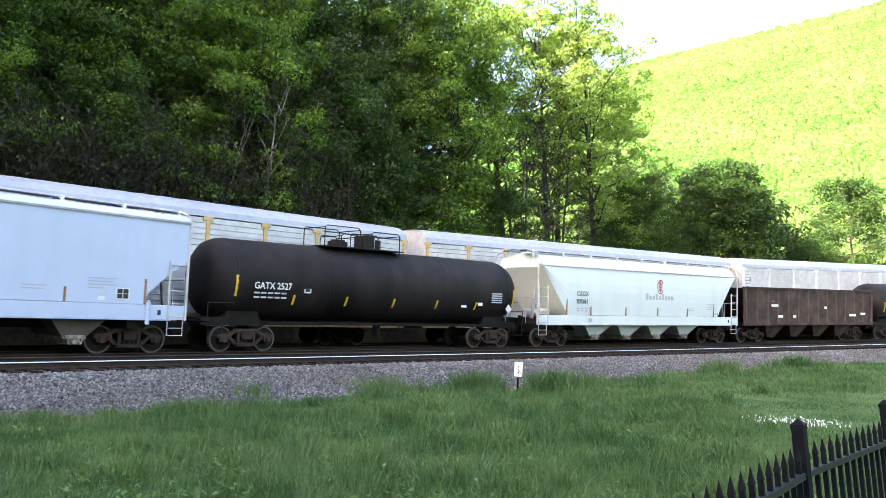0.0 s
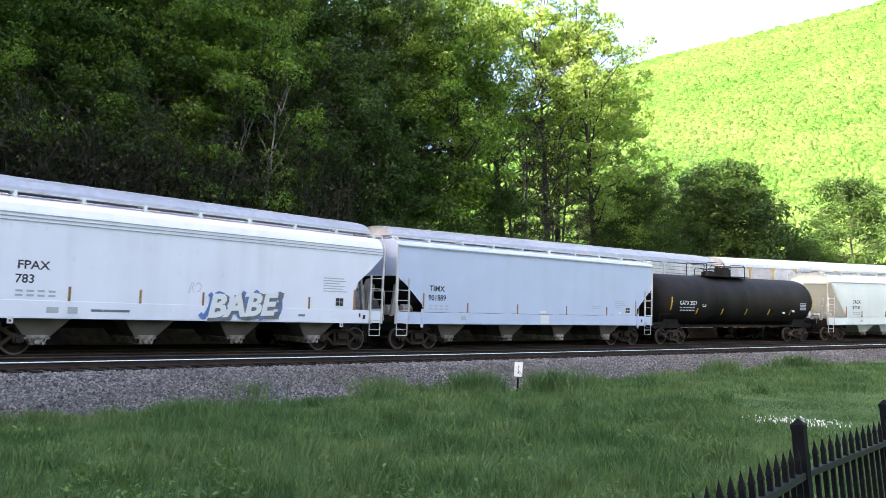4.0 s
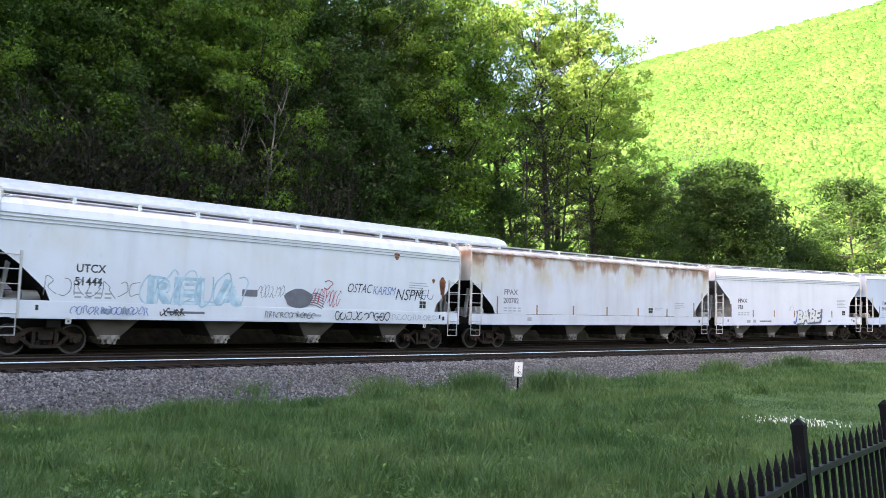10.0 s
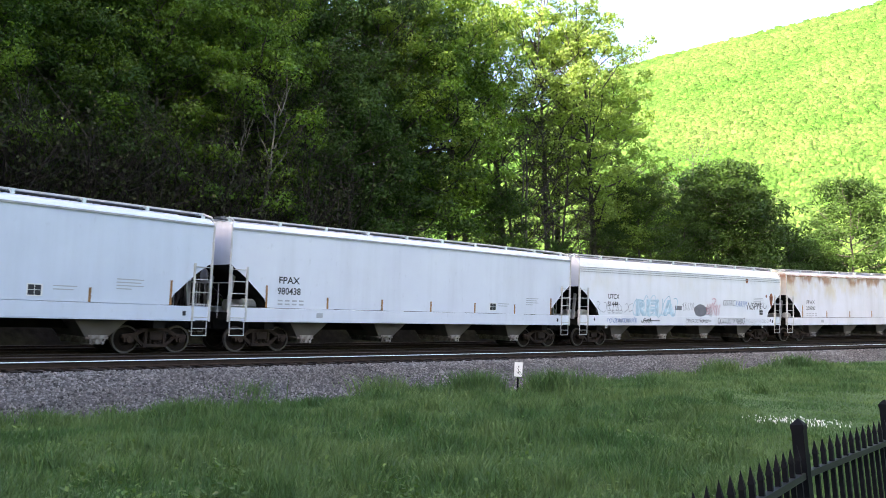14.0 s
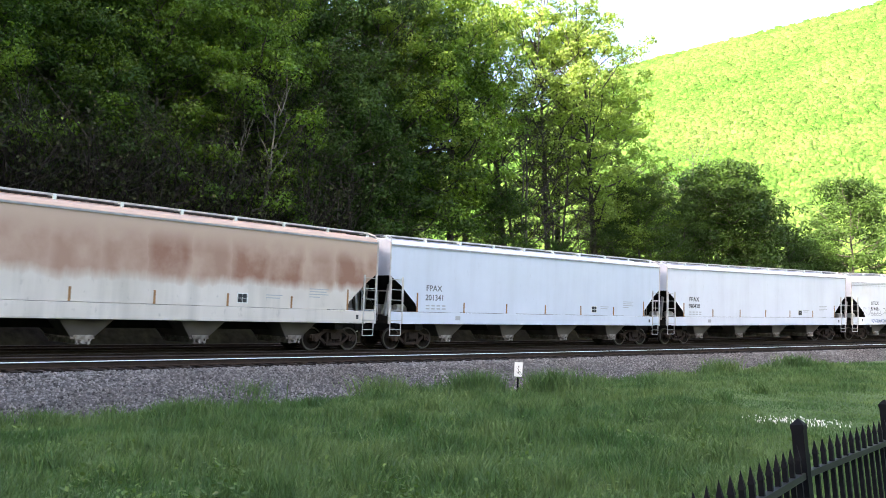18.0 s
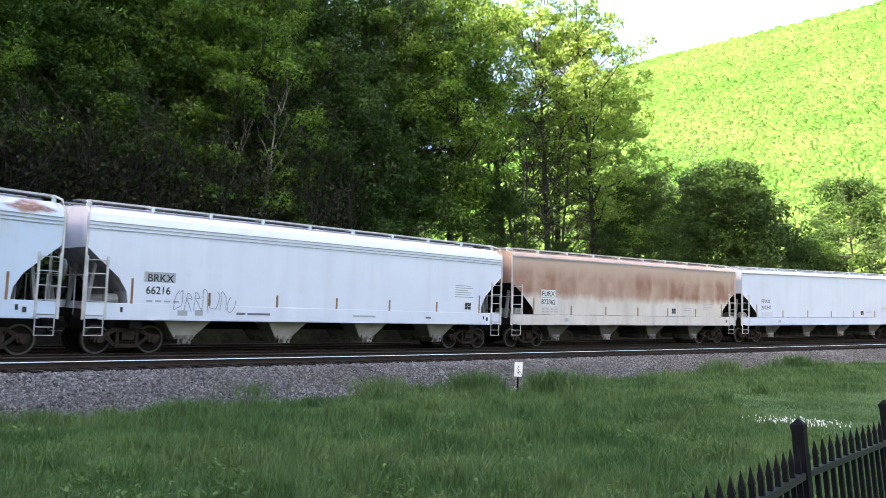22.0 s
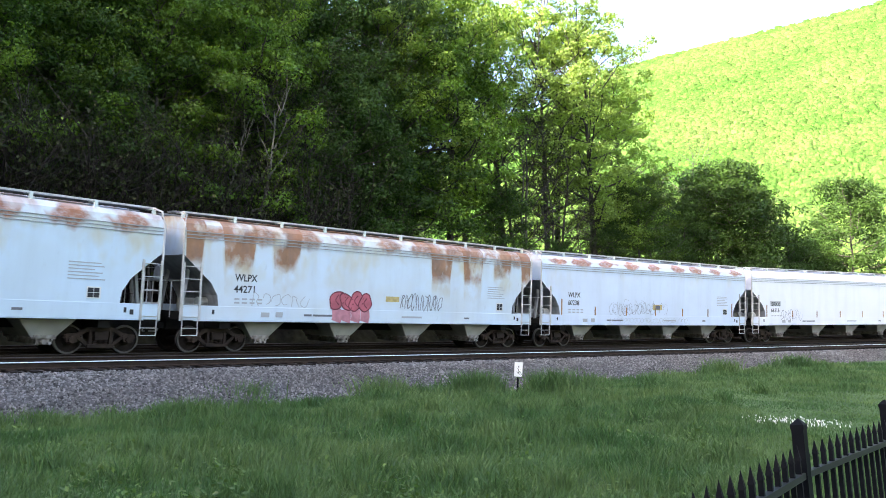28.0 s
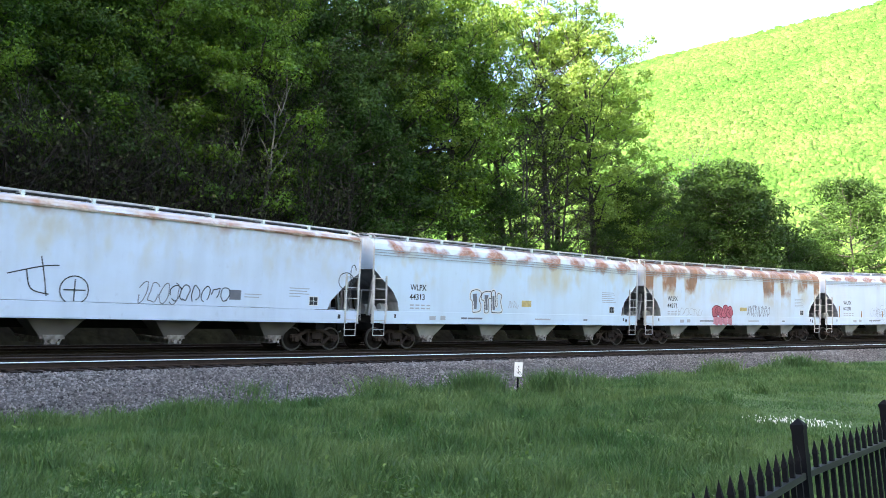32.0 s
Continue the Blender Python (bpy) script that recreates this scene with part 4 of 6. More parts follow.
def bay(bm, w=1.65):
    """One discharge hopper with its gate."""
    tp, bt = (w, 1.35, 1.58), (0.34, 1.02, 0.52)
    v = []
    for hx, hy, z in (tp, (w * 1.0, 1.38, 1.28), bt):
        v.append([bm.verts.new((sx * hx, sy * hy, z)) for sx, sy in ((-1, -1), (1, -1), (1, 1), (-1, 1))])
    for a, b in zip(v, v[1:]):
        for j in range(4):
            bm.faces.new((a[j], b[j], b[(j + 1) % 4], a[(j + 1) % 4]))
    bm.faces.new(v[-1][::-1])
    bm.faces.new(v[0])
    bmesh.ops.recalc_face_normals(bm, faces=bm.faces[:])


def gate(bm):
    box(bm, -0.36, 0.36, -1.06, 1.06, 0.47, 0.54)
    box(bm, -0.20, 0.20, -1.02, 1.02, 0.31, 0.48)
    for sy in (-1, 1):
        tube(bm, [(-0.05, sy * 1.22, 0.40), (-0.05, sy * 0.98, 0.40)], 0.065, 8)
        tube(bm, [(0.16, sy * 1.16, 0.36), (0.16, sy * 0.98, 0.36)], 0.045, 8)
        box(bm, -0.30, 0.30, sy * 1.10 - 0.02, sy * 1.10 + 0.02, 0.52, 0.60)
        for x in (-0.27, 0.27):
            tube(bm, [(x, sy * 1.10, 0.54), (x * 0.6, sy * 1.10, 0.30)], 0.022, 6)


def walkway(bm, half):
    e = half - 0.35
    box(bm, -e, e, -0.22, 0.22, 4.80, 4.83)
    box(bm, -e, e, -0.24, -0.22, 4.77, 4.83)
    box(bm, -e, e, 0.22, 0.24, 4.77, 4.83)


def walkway_rail(bm, half):
    box(bm, -half + 0.55, half - 0.55, -0.014, 0.014, 4.765, 4.82)


def bracket(bm):
    slab(bm, [(-0.05, 4.48), (0.05, 4.48), (0.05, 4.80), (-0.05, 4.80)], -1.12, -1.03)
    box(bm, -0.03, 0.03, -1.03, -0.6, 4.755, 4.798)


def stroke(bm, pts, y, width):
    """A sprayed line as one smooth thin ribbon on the side."""
    path = []
    m = len(pts)
    for i in range(m - 1):
        p0, p1, p2, p3 = (np.array(pts[max(i - 1, 0)]), np.array(pts[i]), np.array(pts[i + 1]), np.array(pts[min(i + 2, m - 1)]))
        for k in range(5):
            u = k / 5
            path.append(0.5 * (2 * p1 + (p2 - p0) * u + (2 * p0 - 5 * p1 + 4 * p2 - p3) * u ** 2 + (3 * p1 - p0 - 3 * p2 + p3) * u ** 3))
    path.append(np.array(pts[-1]))
    prev = None
    for i, p in enumerate(path):
        d = path[min(i + 1, len(path) - 1)] - path[max(i - 1, 0)]
        nn = np.array((-d[1], d[0])) / (np.hypot(*d) + 1e-6) * width / 2
        yy = y - 0.0008 * (i % 7) / 7
        cur = (bm.verts.new((p[0] + nn[0], yy, p[1] + nn[1])), bm.verts.new((p[0] - nn[0], yy, p[1] - nn[1])))
        if prev:
            bm.faces.new((prev[0], prev[1], cur[1], cur[0]))
        prev = cur


def side_art(name, parent, mat, label, x, y, z, w, h, n, seed, width=0.03, loops=False):
    """Sprayed characters that cannot be read: one wandering stroke each."""
    rng = random.Random(seed)
    for k in range(n):
        cx, cw = x + w * (k + 0.5) / n, w / n
        pts = []
        if loops or rng.random() < 0.45:
            a0, turn = rng.uniform(0, 6.28), rng.choice((-1, 1))
            for i in range(rng.randint(6, 9)):
                a = a0 + turn * i * 0.8
                r_ = rng.uniform(0.30, 0.52)
                pts.append((cx + math.cos(a) * r_ * cw * 1.05 + 0.10 * math.sin(a) * h, z + h / 2 + math.sin(a) * r_ * h))
        else:
            # a hooked down-stroke with a curl or a cross-stroke
            lean = rng.uniform(0.0, 0.18) * h
            top, foot = rng.uniform(0.8, 1.0) * h, rng.uniform(0.0, 0.15) * h
            left = cx - 0.35 * cw
            pts = [(left + rng.uniform(-0.1, 0.1) * cw, z + foot), (left + lean * 0.5, z + h * 0.5), (left + lean, z + top),
                   (left + lean + 0.45 * cw, z + h * rng.uniform(0.55, 0.95)), (left + lean * 0.5 + rng.uniform(0.1, 0.6) * cw, z + h * rng.uniform(0.35, 0.6)),
                   (left + rng.uniform(0.6, 0.95) * cw, z + foot + rng.uniform(-0.05, 0.1) * h)]
        bm = bmesh.new()
        stroke(bm, pts, y - 0.0012 * (k % 5), width)
        part(name, bm, mat, parent, label)


def plate(parent, name, x, z, w, h, mat, y=-1.612, label=""):
    bm = bmesh.new()
    box(bm, x, x + w, y, y + 0.008, z, z + h)
    return part(name, bm, mat, parent, label)


def covered_hopper(label, length, paint, cut="tri", zt=4.37, bays=4, mark="", number="", ink=INK, box_at=None, strips=None, strip_mat=STRIP,
                   sill_mat=None, bulge=0.0, grooves=False, letter_x=1.92, letter_z=2.12, letter_size=0.35, jack=False, sill_top=1.60, bracket_plate=False, bay_mat=None, gate_mat=None, seam_mat=None, shift=0.0):
    half = length / 2
    e = half - 0.47
    bend = (half - 2.03) / R
    car = thing("covered_hopper_car", label, "freight car", "cars of the near train")
    bm = bmesh.new()
    stations = hopper_body(bm, half, cut, zt, bulge)
    part("body", bm, paint, car)
    mid = len(stations) // 2
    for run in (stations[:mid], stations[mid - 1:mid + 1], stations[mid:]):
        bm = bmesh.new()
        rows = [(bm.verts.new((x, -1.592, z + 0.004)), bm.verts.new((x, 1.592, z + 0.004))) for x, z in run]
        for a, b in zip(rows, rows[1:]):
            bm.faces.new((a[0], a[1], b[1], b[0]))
        # near-black on tri cars, body paint on wedge cars, mottled grey on the rest
        part("slope_sheet" if len(run) > 2 else "floor_sheet", bm, UNDER if cut == "tri" else paint if cut == "wedge" else SLOPE, car, "sheet under the body")
    sill_mat = sill_mat or paint
    flush = 1.609 if grooves else 1.63
    for y0, y1 in ((-flush, -1.50), (1.50, flush)):
        bm = bmesh.new()
        box(bm, -e, e, y0, y1, 1.13, 1.63 if grooves else sill_top)
        box(bm, -e + 0.5, e - 0.5, min(y0, y1 - 0.06) if y0 < 0 else y0 - 0.05, y1 + 0.05 if y0 < 0 else y1, 1.10, 1.13)
        part("side_sill", bevelled(bm, 0.012), sill_mat, car)
    bm = bmesh.new()
    box(bm, -e + 0.1, e - 0.1, -0.3, 0.3, 0.78, 1.2)
    for sg in (-1, 1):
        box(bm, min(sg * e, sg * (e - 0.14)), max(sg * e, sg * (e - 0.14)), -1.5, 1.5, 1.14, 1.42)
        box(bm, min(sg * (e - 1.9), sg * (e - 1.5)), max(sg * (e - 1.9), sg * (e - 1.5)), -1.45, 1.45, 0.85, 1.5)
    part("underframe", bm, UNDER, car, "black underframe")
    first, last = (3.95, -3.85) if cut == "wedge" else (e * 0.625, -e * 0.625)
    for i in range(bays):
        x = last + (first - last) * i / (bays - 1)
        b = part("discharge_bay", shared("bay_" + cut, lambda q: bay(q, 1.0 if cut != "wedge" else 1.28)), bay_mat or BAY, car, m=pose(x, 0, 0))
        part("gate", shared("gate", gate), gate_mat or GATE, b, "rusty discharge gate")
    for sg in (-1, 1):
        for y in (-1.61, 1.61):
            bm = bmesh.new()
            tube(bm, [(sg * (e + 0.02), y, 1.1), (sg * (e + 0.02), y, zt + 0.1), (sg * (e - 0.06), y * 0.93, 4.66), (sg * (e - 0.15), y * 0.62, 4.8)], 0.038, 6)
            part("corner_post", bm, RAILING, car)
            part("ladder", shared("ladder", ladder), RAILING, car, m=pose(sg * (e - 0.02) - (0.62 if sg > 0 else 0), y * 1.012, 0))
            part("stirrup", shared("stirrup", stirrup), RAILING, car, m=pose(sg * (e - 0.06) - (0.55 if sg > 0 else 0), y * 0.99, 0))
        # end platform rail and brake gear in the open end
        bm = bmesh.new()
        tube(bm, [(sg * e, -1.5, 2.45), (sg * e, 1.5, 2.45)], 0.02, 6)
        tube(bm, [(sg * e, -0.75, 1.2), (sg * e, -0.75, 2.45)], 0.02, 6)
        tube(bm, [(sg * e, 0.75, 1.2), (sg * e, 0.75, 2.45)], 0.02, 6)
        part("end_rail", bm, RAILING, car)
        for y0 in (-0.9, 0.75):
            bm = bmesh.new()
            slab(bm, [(sg * (e - 0.35), 1.2), (sg * (e - 0.25), 1.2), (sg * (e - 0.5), 2.95), (sg * (e - 0.6), 2.95)], y0, y0 + 0.15)
            bmesh.ops.recalc_face_normals(bm, faces=bm.faces[:])
            part("end_strut", bm, SHADE_PAINT, car)
    bm = bmesh.new()
    tube(bm, [(-e + 0.95, -0.7, 1.75), (-e + 1.55, -0.7, 1.75)], 0.17, 12)
    tube(bm, [(-e + 0.75, 0.2, 1.66), (-e + 1.6, 0.2, 1.66)], 0.22, 12)
    part("air_reservoir", bm, RAILING, car)
    bm = bmesh.new()
    lathe(bm, [(-0.03, 0.02), (-0.03, 0.28), (0.0, 0.30), (0.03, 0.28), (0.03, 0.02)], "x", 16, pose(-e + 0.06, 0.55, 2.7))
    part("brake_wheel", bm, RAILING, car)
    for y in (-0.62, 0.62):
        part("running_board", shared("walkway%.2f" % half, lambda q: walkway(q, half)), BOARD, car, "galvanised roof walkway", pose(0, y, 0))
    for y in (-1.09, 1.09):
        part("walkway_rail", shared("walkway_rail%.2f" % half, lambda q: walkway_rail(q, half)), RAILING, car, m=pose(0, y, 0))
    count = max(6, int((2 * half - 0.7) / 1.95))
    for x in [-half + 0.6 + (2 * half - 1.2) * i / count for i in range(count + 1)]:
        for turn in (0, 180):
            part("walkway_bracket", shared("bracket", bracket), paint, car, m=pose(x, 0, 0, 0, 0, turn))
    bm = bmesh.new()
    box(bm, -e + 0.6, e - 0.6, -0.32, 0.32, 4.66, 4.76)
    part("hatch_cover", bevelled(bm, 0.02), paint, car)
    bm = bmesh.new()
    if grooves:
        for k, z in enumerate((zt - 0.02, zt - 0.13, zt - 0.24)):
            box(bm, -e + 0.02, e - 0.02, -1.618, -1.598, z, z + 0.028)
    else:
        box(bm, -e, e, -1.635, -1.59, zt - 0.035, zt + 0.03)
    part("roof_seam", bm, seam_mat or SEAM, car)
    end_gear(car, half, bend)
    y = -1.604 - bulge
    if strips is None:
        k = 7
        strips = [-e + 1.45 + (2 * e - 2.9) * i / (k - 1) + shift * (1 - i / (k - 1)) for i in range(k)]
    for i, x in enumerate(strips):
        tall = i in (0, len(strips) - 1)
        bm = bmesh.new()
        box(bm, x - 0.035, x + 0.035, -1.616 - 0.55 * bulge, -1.598, sill_top + 0.02, sill_top + (0.82 if tall else 0.46))
        part("reflector", bm, strip_mat, car)
    x0 = -e + letter_x
    if mark:
        lettering("car_mark", mark, letter_size, ink, car, x0, y, letter_z + 0.40, width=0.88, fat=0.006)
    if number:
        lettering("car_number", number, letter_size, ink, car, x0 - 0.03, y, letter_z, width=0.16 * len(number) + 0.02, fat=0.006)
    for k in range(2):
        bm = bmesh.new()
        for j in range(4):
            box(bm, x0 + 0.3 * j, x0 + 0.3 * j + 0.2, y - 0.004, y, letter_z - 0.26 - 0.13 * k, letter_z - 0.20 - 0.13 * k)
        part("stencil_line", bm, INK_GREY, car)
    # small panels of unreadable print towards the other end
    rows = [(3.0, 2.30 + 0.1 * k, (1.15, 0.95, 1.05, 0.8, 1.1, 1.0)[k]) for k in range(6)] if grooves else None
    for j, (dx, z, w) in enumerate(rows or ((3.3, 2.35, 0.9), (3.3, 2.25, 0.8), (3.3, 2.15, 0.9), (3.3, 2.05, 0.5), (5.2, 2.05, 0.7), (5.2, 1.95, 0.6))):
        bm = bmesh.new()
        box(bm, e - dx, e - dx + w, y - 0.003, y, z, z + 0.034)
        part("stencil_line", bm, INK_GREY, car)
    bx = e - 2.4 if box_at is None else box_at
    pl = plate(car, "inspection_panel", bx, 1.74, 0.44, 0.36, WHITE_INK)
    bm = bmesh.new()
    for i in range(2):
        for j in range(2):
            box(bm, bx + 0.03 + 0.19 * i, bx + 0.20 + 0.19 * i, -1.6165, -1.6125, 1.77 + 0.155 * j, 1.91 + 0.155 * j)
    part("panel_print", bm, INK, pl)
    plate(car, "sill_stencil", -e + 3.6, 1.28, 0.28, 0.18, INK_GREY, -1.637)
    plate(car, "sill_stencil", e - 1.0, 1.28, 0.12, 0.16, INK, -1.637)
    if grooves:
        for x, w in ((-0.40, 0.34), (-0.355, 0.52), (-0.30, 0.40), (0.14, 1.1), (0.55, 0.3)):
            plate(car, "sill_stencil", x * e * 1.0 - 0.5, 1.33, w, 0.075, INK_GREY if w > 1 else GREY_SPRAY, -1.6165)
        plate(car, "consolidated_stencil", -e + 3.0, 1.27, 0.34, 0.17, INK_GREY, -1.6165)
        for sg in (-1, 1):
            plate(car, "jacking_mark", sg * (e - 1.15) - 0.04, 1.34, 0.08, 0.16, INK, -1.6165)
    if bracket_plate:
        for sg in (-1, 1):
            pb = plate(car, "jacking_plate", sg * (e - 2.05) - 0.08, 0.95, 0.16, 0.17, RAILING, -1.62)
            plate(pb, "hole", sg * (e - 2.05) - 0.03, 1.0, 0.06, 0.06, INK, -1.626)
    if jack:
        for sg in (-1, 1):
            bm = bmesh.new()
            box(bm, sg * (e - 1.35) - 0.07, sg * (e - 1.35) + 0.07, -1.70, -1.63, 0.95, 1.75)
            part("jacking_pad", bevelled(bm, 0.03), sill_mat, car)
    return car


def tank_car(label, length, mark="", number="", grey=False):
    half = length / 2
    car = thing("tank_car", label, "freight car", "cars of the near train")
    e = half - 0.75
    zc, rad = 2.62, 1.50
    bm = bmesh.new()
    prof = [(-e, 0.3), (-e + 0.03, 0.7), (-e + 0.13, 1.05), (-e + 0.34, 1.32), (-e + 0.65, 1.46), (-e + 0.95, rad)]
    prof = prof + [(-0.2, rad + 0.0), (0.2, rad + 0.0)] + [(-a, r_) for a, r_ in reversed(prof)]
    lathe(bm, prof, "x", 40, pose(0, 0, zc))
    for f in bm.faces:
        f.smooth = True
    part("tank", bm, TANK, car)
    for x in (-e + 0.95, -3.0, 0.0, 3.0, e - 0.95):
        bm = bmesh.new()
        lathe(bm, [(x - 0.03, rad), (x - 0.02, rad + 0.008), (x + 0.02, rad + 0.008), (x + 0.03, rad)], "x", 40, pose(0, 0, zc))
        part("weld_band", bm, TANK, car)
    for sg in (-1, 1):
        bm = bmesh.new()
        slab(bm, [(sg * (half - 3.1), 0.95), (sg * (half - 0.6), 0.95), (sg * (half - 0.6), 1.2), (sg * (half - 1.5), 1.25), (sg * (half - 1.7), 1.7), (sg * (half - 2.7), 1.7), (sg * (half - 2.9), 1.2)], -0.95, 0.95)
        bmesh.ops.recalc_face_normals(bm, faces=bm.faces[:])
        part("saddle", bm, UNDER, car)
        bm = bmesh.new()
        tube(bm, [(sg * (half - 0.6), -1.45, 1.1), (sg * (half - 0.6), 1.45, 1.1)], 0.03, 6)
        for y in (-1.45, 1.45):
            tube(bm, [(sg * (half - 0.6), y, 1.1), (sg * (half - 0.6), y, 1.75), (sg * (half - 1.6), y, 1.75)], 0.022, 6)
            tube(bm, [(sg * (half - 0.65), y, 1.12), (sg * (half - 0.65), y, 0.6), (sg * (half - 1.15), y, 0.6), (sg * (half - 1.15), y, 1.12)], 0.022, 6)
        part("end_rail", bm, BLACK, car)
    bm = bmesh.new()
    box(bm, -half + 3, half - 3, -1.42, -1.36, 1.02, 1.1)
    box(bm, -half + 3, half - 3, -0.2, 0.2, 0.95, 1.14)
    tube(bm, [(0.2, -0.2, 1.1), (0.2, -0.2, 0.55)], 0.16, 10)
    for x in (-0.5, 0.6):
        tube(bm, [(x, -1.38, 1.05), (x, -0.9, 0.8), (x, 0, 0.75)], 0.02, 6)
    part("underframe", bm, UNDER, car)
    bm = bmesh.new()
    for x0, x1, zt in ((-3.0, -1.25, 4.95), (-2.2, -1.35, 4.66), (-0.65, 0.85, 4.86)):
        for y in (-0.75, 0.75):
            tube(bm, [(x0, y, 4.0), (x0, y, zt - 0.1), (x0 + 0.1, y, zt), (x1 - 0.1, y, zt), (x1, y, zt - 0.1), (x1, y, 4.0)], 0.024, 6)
        for x in (x0, x1):
            tube(bm, [(x, -0.75, zt - 0.08), (x, 0.75, zt - 0.08)], 0.02, 6)
    part("platform_rail", bm, BLACK, car)
    bm = bmesh.new()
    box(bm, -3.1, 0.95, -0.95, 0.95, 4.10, 4.14)
    part("platform", bm, BLACK, car)
    bm = bmesh.new()
    tube(bm, [(-1.85, 0, 4.1), (-1.85, 0, 4.38)], 0.42, 16)
    tube(bm, [(-1.85, 0, 4.38), (-1.85, 0, 4.46)], 0.3, 16)
    part("manway", bm, BLACK, car)
    bm = bmesh.new()
    box(bm, -0.75, -0.2, -0.35, 0.35, 4.1, 4.72)
    tube(bm, [(0.25, 0, 4.1), (0.25, 0, 4.6)], 0.13, 12)
    part("valve_dome", bm, BLACK, car)
    end_gear(car, half, (half - 1.9) / R, tc=half - 2.3)
    for i in range(7):
        x = -7.1 + 2.42 * i
        tall = i in (0, 6)
        z0, z1 = (2.0, 2.75) if tall else (1.75, 2.12)
        bm = bmesh.new()
        k = 5
        pts = [(z0 + (z1 - z0) * j / k) for j in range(k + 1)]
        prev = None
        for z in pts:
            y = -math.sqrt(max(0.0, (rad + 0.006) ** 2 - (z - zc) ** 2))
            cur = (bm.verts.new((x - 0.05, y, z)), bm.verts.new((x + 0.05, y, z)))
            if prev:
                bm.faces.new((prev[0], prev[1], cur[1], cur[0]))
            prev = cur
        part("reflector", bm, YELLOW, car)
    if mark:
        lettering("car_mark", mark + " " + number, 0.34, WHITE_INK, car, -6.43, -1.507, 2.30, width=1.55, fat=0.005)
        for k in range(2):
            bm = bmesh.new()
            for j in range(5):
                box(bm, -6.43 + 0.28 * j, -6.21 + 0.28 * j, -1.502 + 0.012 * k, -1.497 + 0.012 * k, 2.12 - 0.16 * k, 2.18 - 0.16 * k)
            part("stencil_line", bm, INK_GREY, car)
        plate(car, "inspection_panel", -4.3, 2.2, 0.3, 0.28, WHITE_INK, -1.475)
        plate(car, "panel_print", -4.26, 2.24, 0.22, 0.20, INK, -1.478)
        for j in range(5):
            plate(car, "stencil_line", e - 2.1, 2.1 + 0.1 * j, 0.7, 0.06, INK_GREY, -1.50 + 0.0)
        plate(car, "inspection_panel", e - 2.9, 1.95, 0.3, 0.3, WHITE_INK, -1.40)
        plate(car, "inspection_panel", e - 3.9, 1.85, 0.32, 0.2, WHITE_INK, -1.34)
        bm = bmesh.new()
        slab(bm, [(e - 0.9, 1.62), (e - 0.68, 1.84), (e - 0.9, 2.06), (e - 1.12, 1.84)], -1.47, -1.46)
        part("placard", bm, WHITE_INK, car, "diamond-shaped white and red placard")
    return car


def open_hopper(label, length):
    half = length / 2
    e = half - 0.45
    car = thing("open_hopper_car", label, "freight car", "cars of the near train")
    for y in (-1.55, 1.55):
        bm = bmesh.new()
        slab(bm, [(-e, 1.25), (e, 1.25), (e, 3.45), (-e, 3.45)], y - 0.03, y + 0.03)
        part("side_sheet", bm, COAL, car)
        for i in range(14):
            x = -e + 0.2 + (2 * e - 0.4) * i / 13
            bm = bmesh.new()
            yy = y + (-0.09 if y < 0 else 0.03)
            box(bm, x - 0.06, x + 0.06, yy, yy + 0.06, 1.28, 3.4)
            part("side_post", bm, COAL_RIB, car)
        bm = bmesh.new()
        box(bm, -e, e, y - 0.1, y + 0.1, 3.42, 3.54)
        box(bm, -e, e, y - 0.09, y + 0.09, 1.1, 1.28)
        part("top_chord", bm, COAL, car)
    for sg in (-1, 1):
        bm = bmesh.new()
        slab(bm, [(sg * e, 3.45), (sg * (e - 0.06), 3.45), (sg * (e - 2.4), 1.3), (sg * (e - 2.34), 1.3)], -1.5, 1.5)
        bmesh.ops.recalc_face_normals(bm, faces=bm.faces[:])
        part("slope_sheet", bm, COAL, car)
        for y in (-1.58, 1.58):
            part("ladder", shared("ladder_c", lambda q: ladder(q, 0.5, 1.15, 3.4, 6)), COAL, car, m=pose(sg * e - (0.5 if sg > 0 else 0), y, 0))
    bm = bmesh.new()
    box(bm, -e + 2.2, e - 2.2, -1.5, 1.5, 1.3, 1.36)
    box(bm, -e, e, -0.3, 0.3, 0.8, 1.2)
    part("underframe", bm, UNDER, car)
    for i in range(4):
        x = (-1.5 + i) * (e - 2.6) * 0.55
        part("discharge_bay", shared("bay_c", lambda q: bay(q, 1.0)), COAL, car, m=pose(x, 0, -0.2))
    lettering("car_mark", "----", 0.3, WHITE_INK, car, -e + 2.7, -1.66, 2.6)
    for j, (x, z, w) in enumerate(((2.7, 2.3, 0.7), (3.4, 1.6, 0.5), (5.0, 1.6, 0.3), (8.5, 2.2, 0.3), (11.5, 1.7, 0.8), (12.9, 1.8, 0.6))):
        plate(car, "stencil_line", -e + x, z, w, 0.16, WHITE_INK, -1.65)
    end_gear(car, half, (half - 2) / R)
    return car


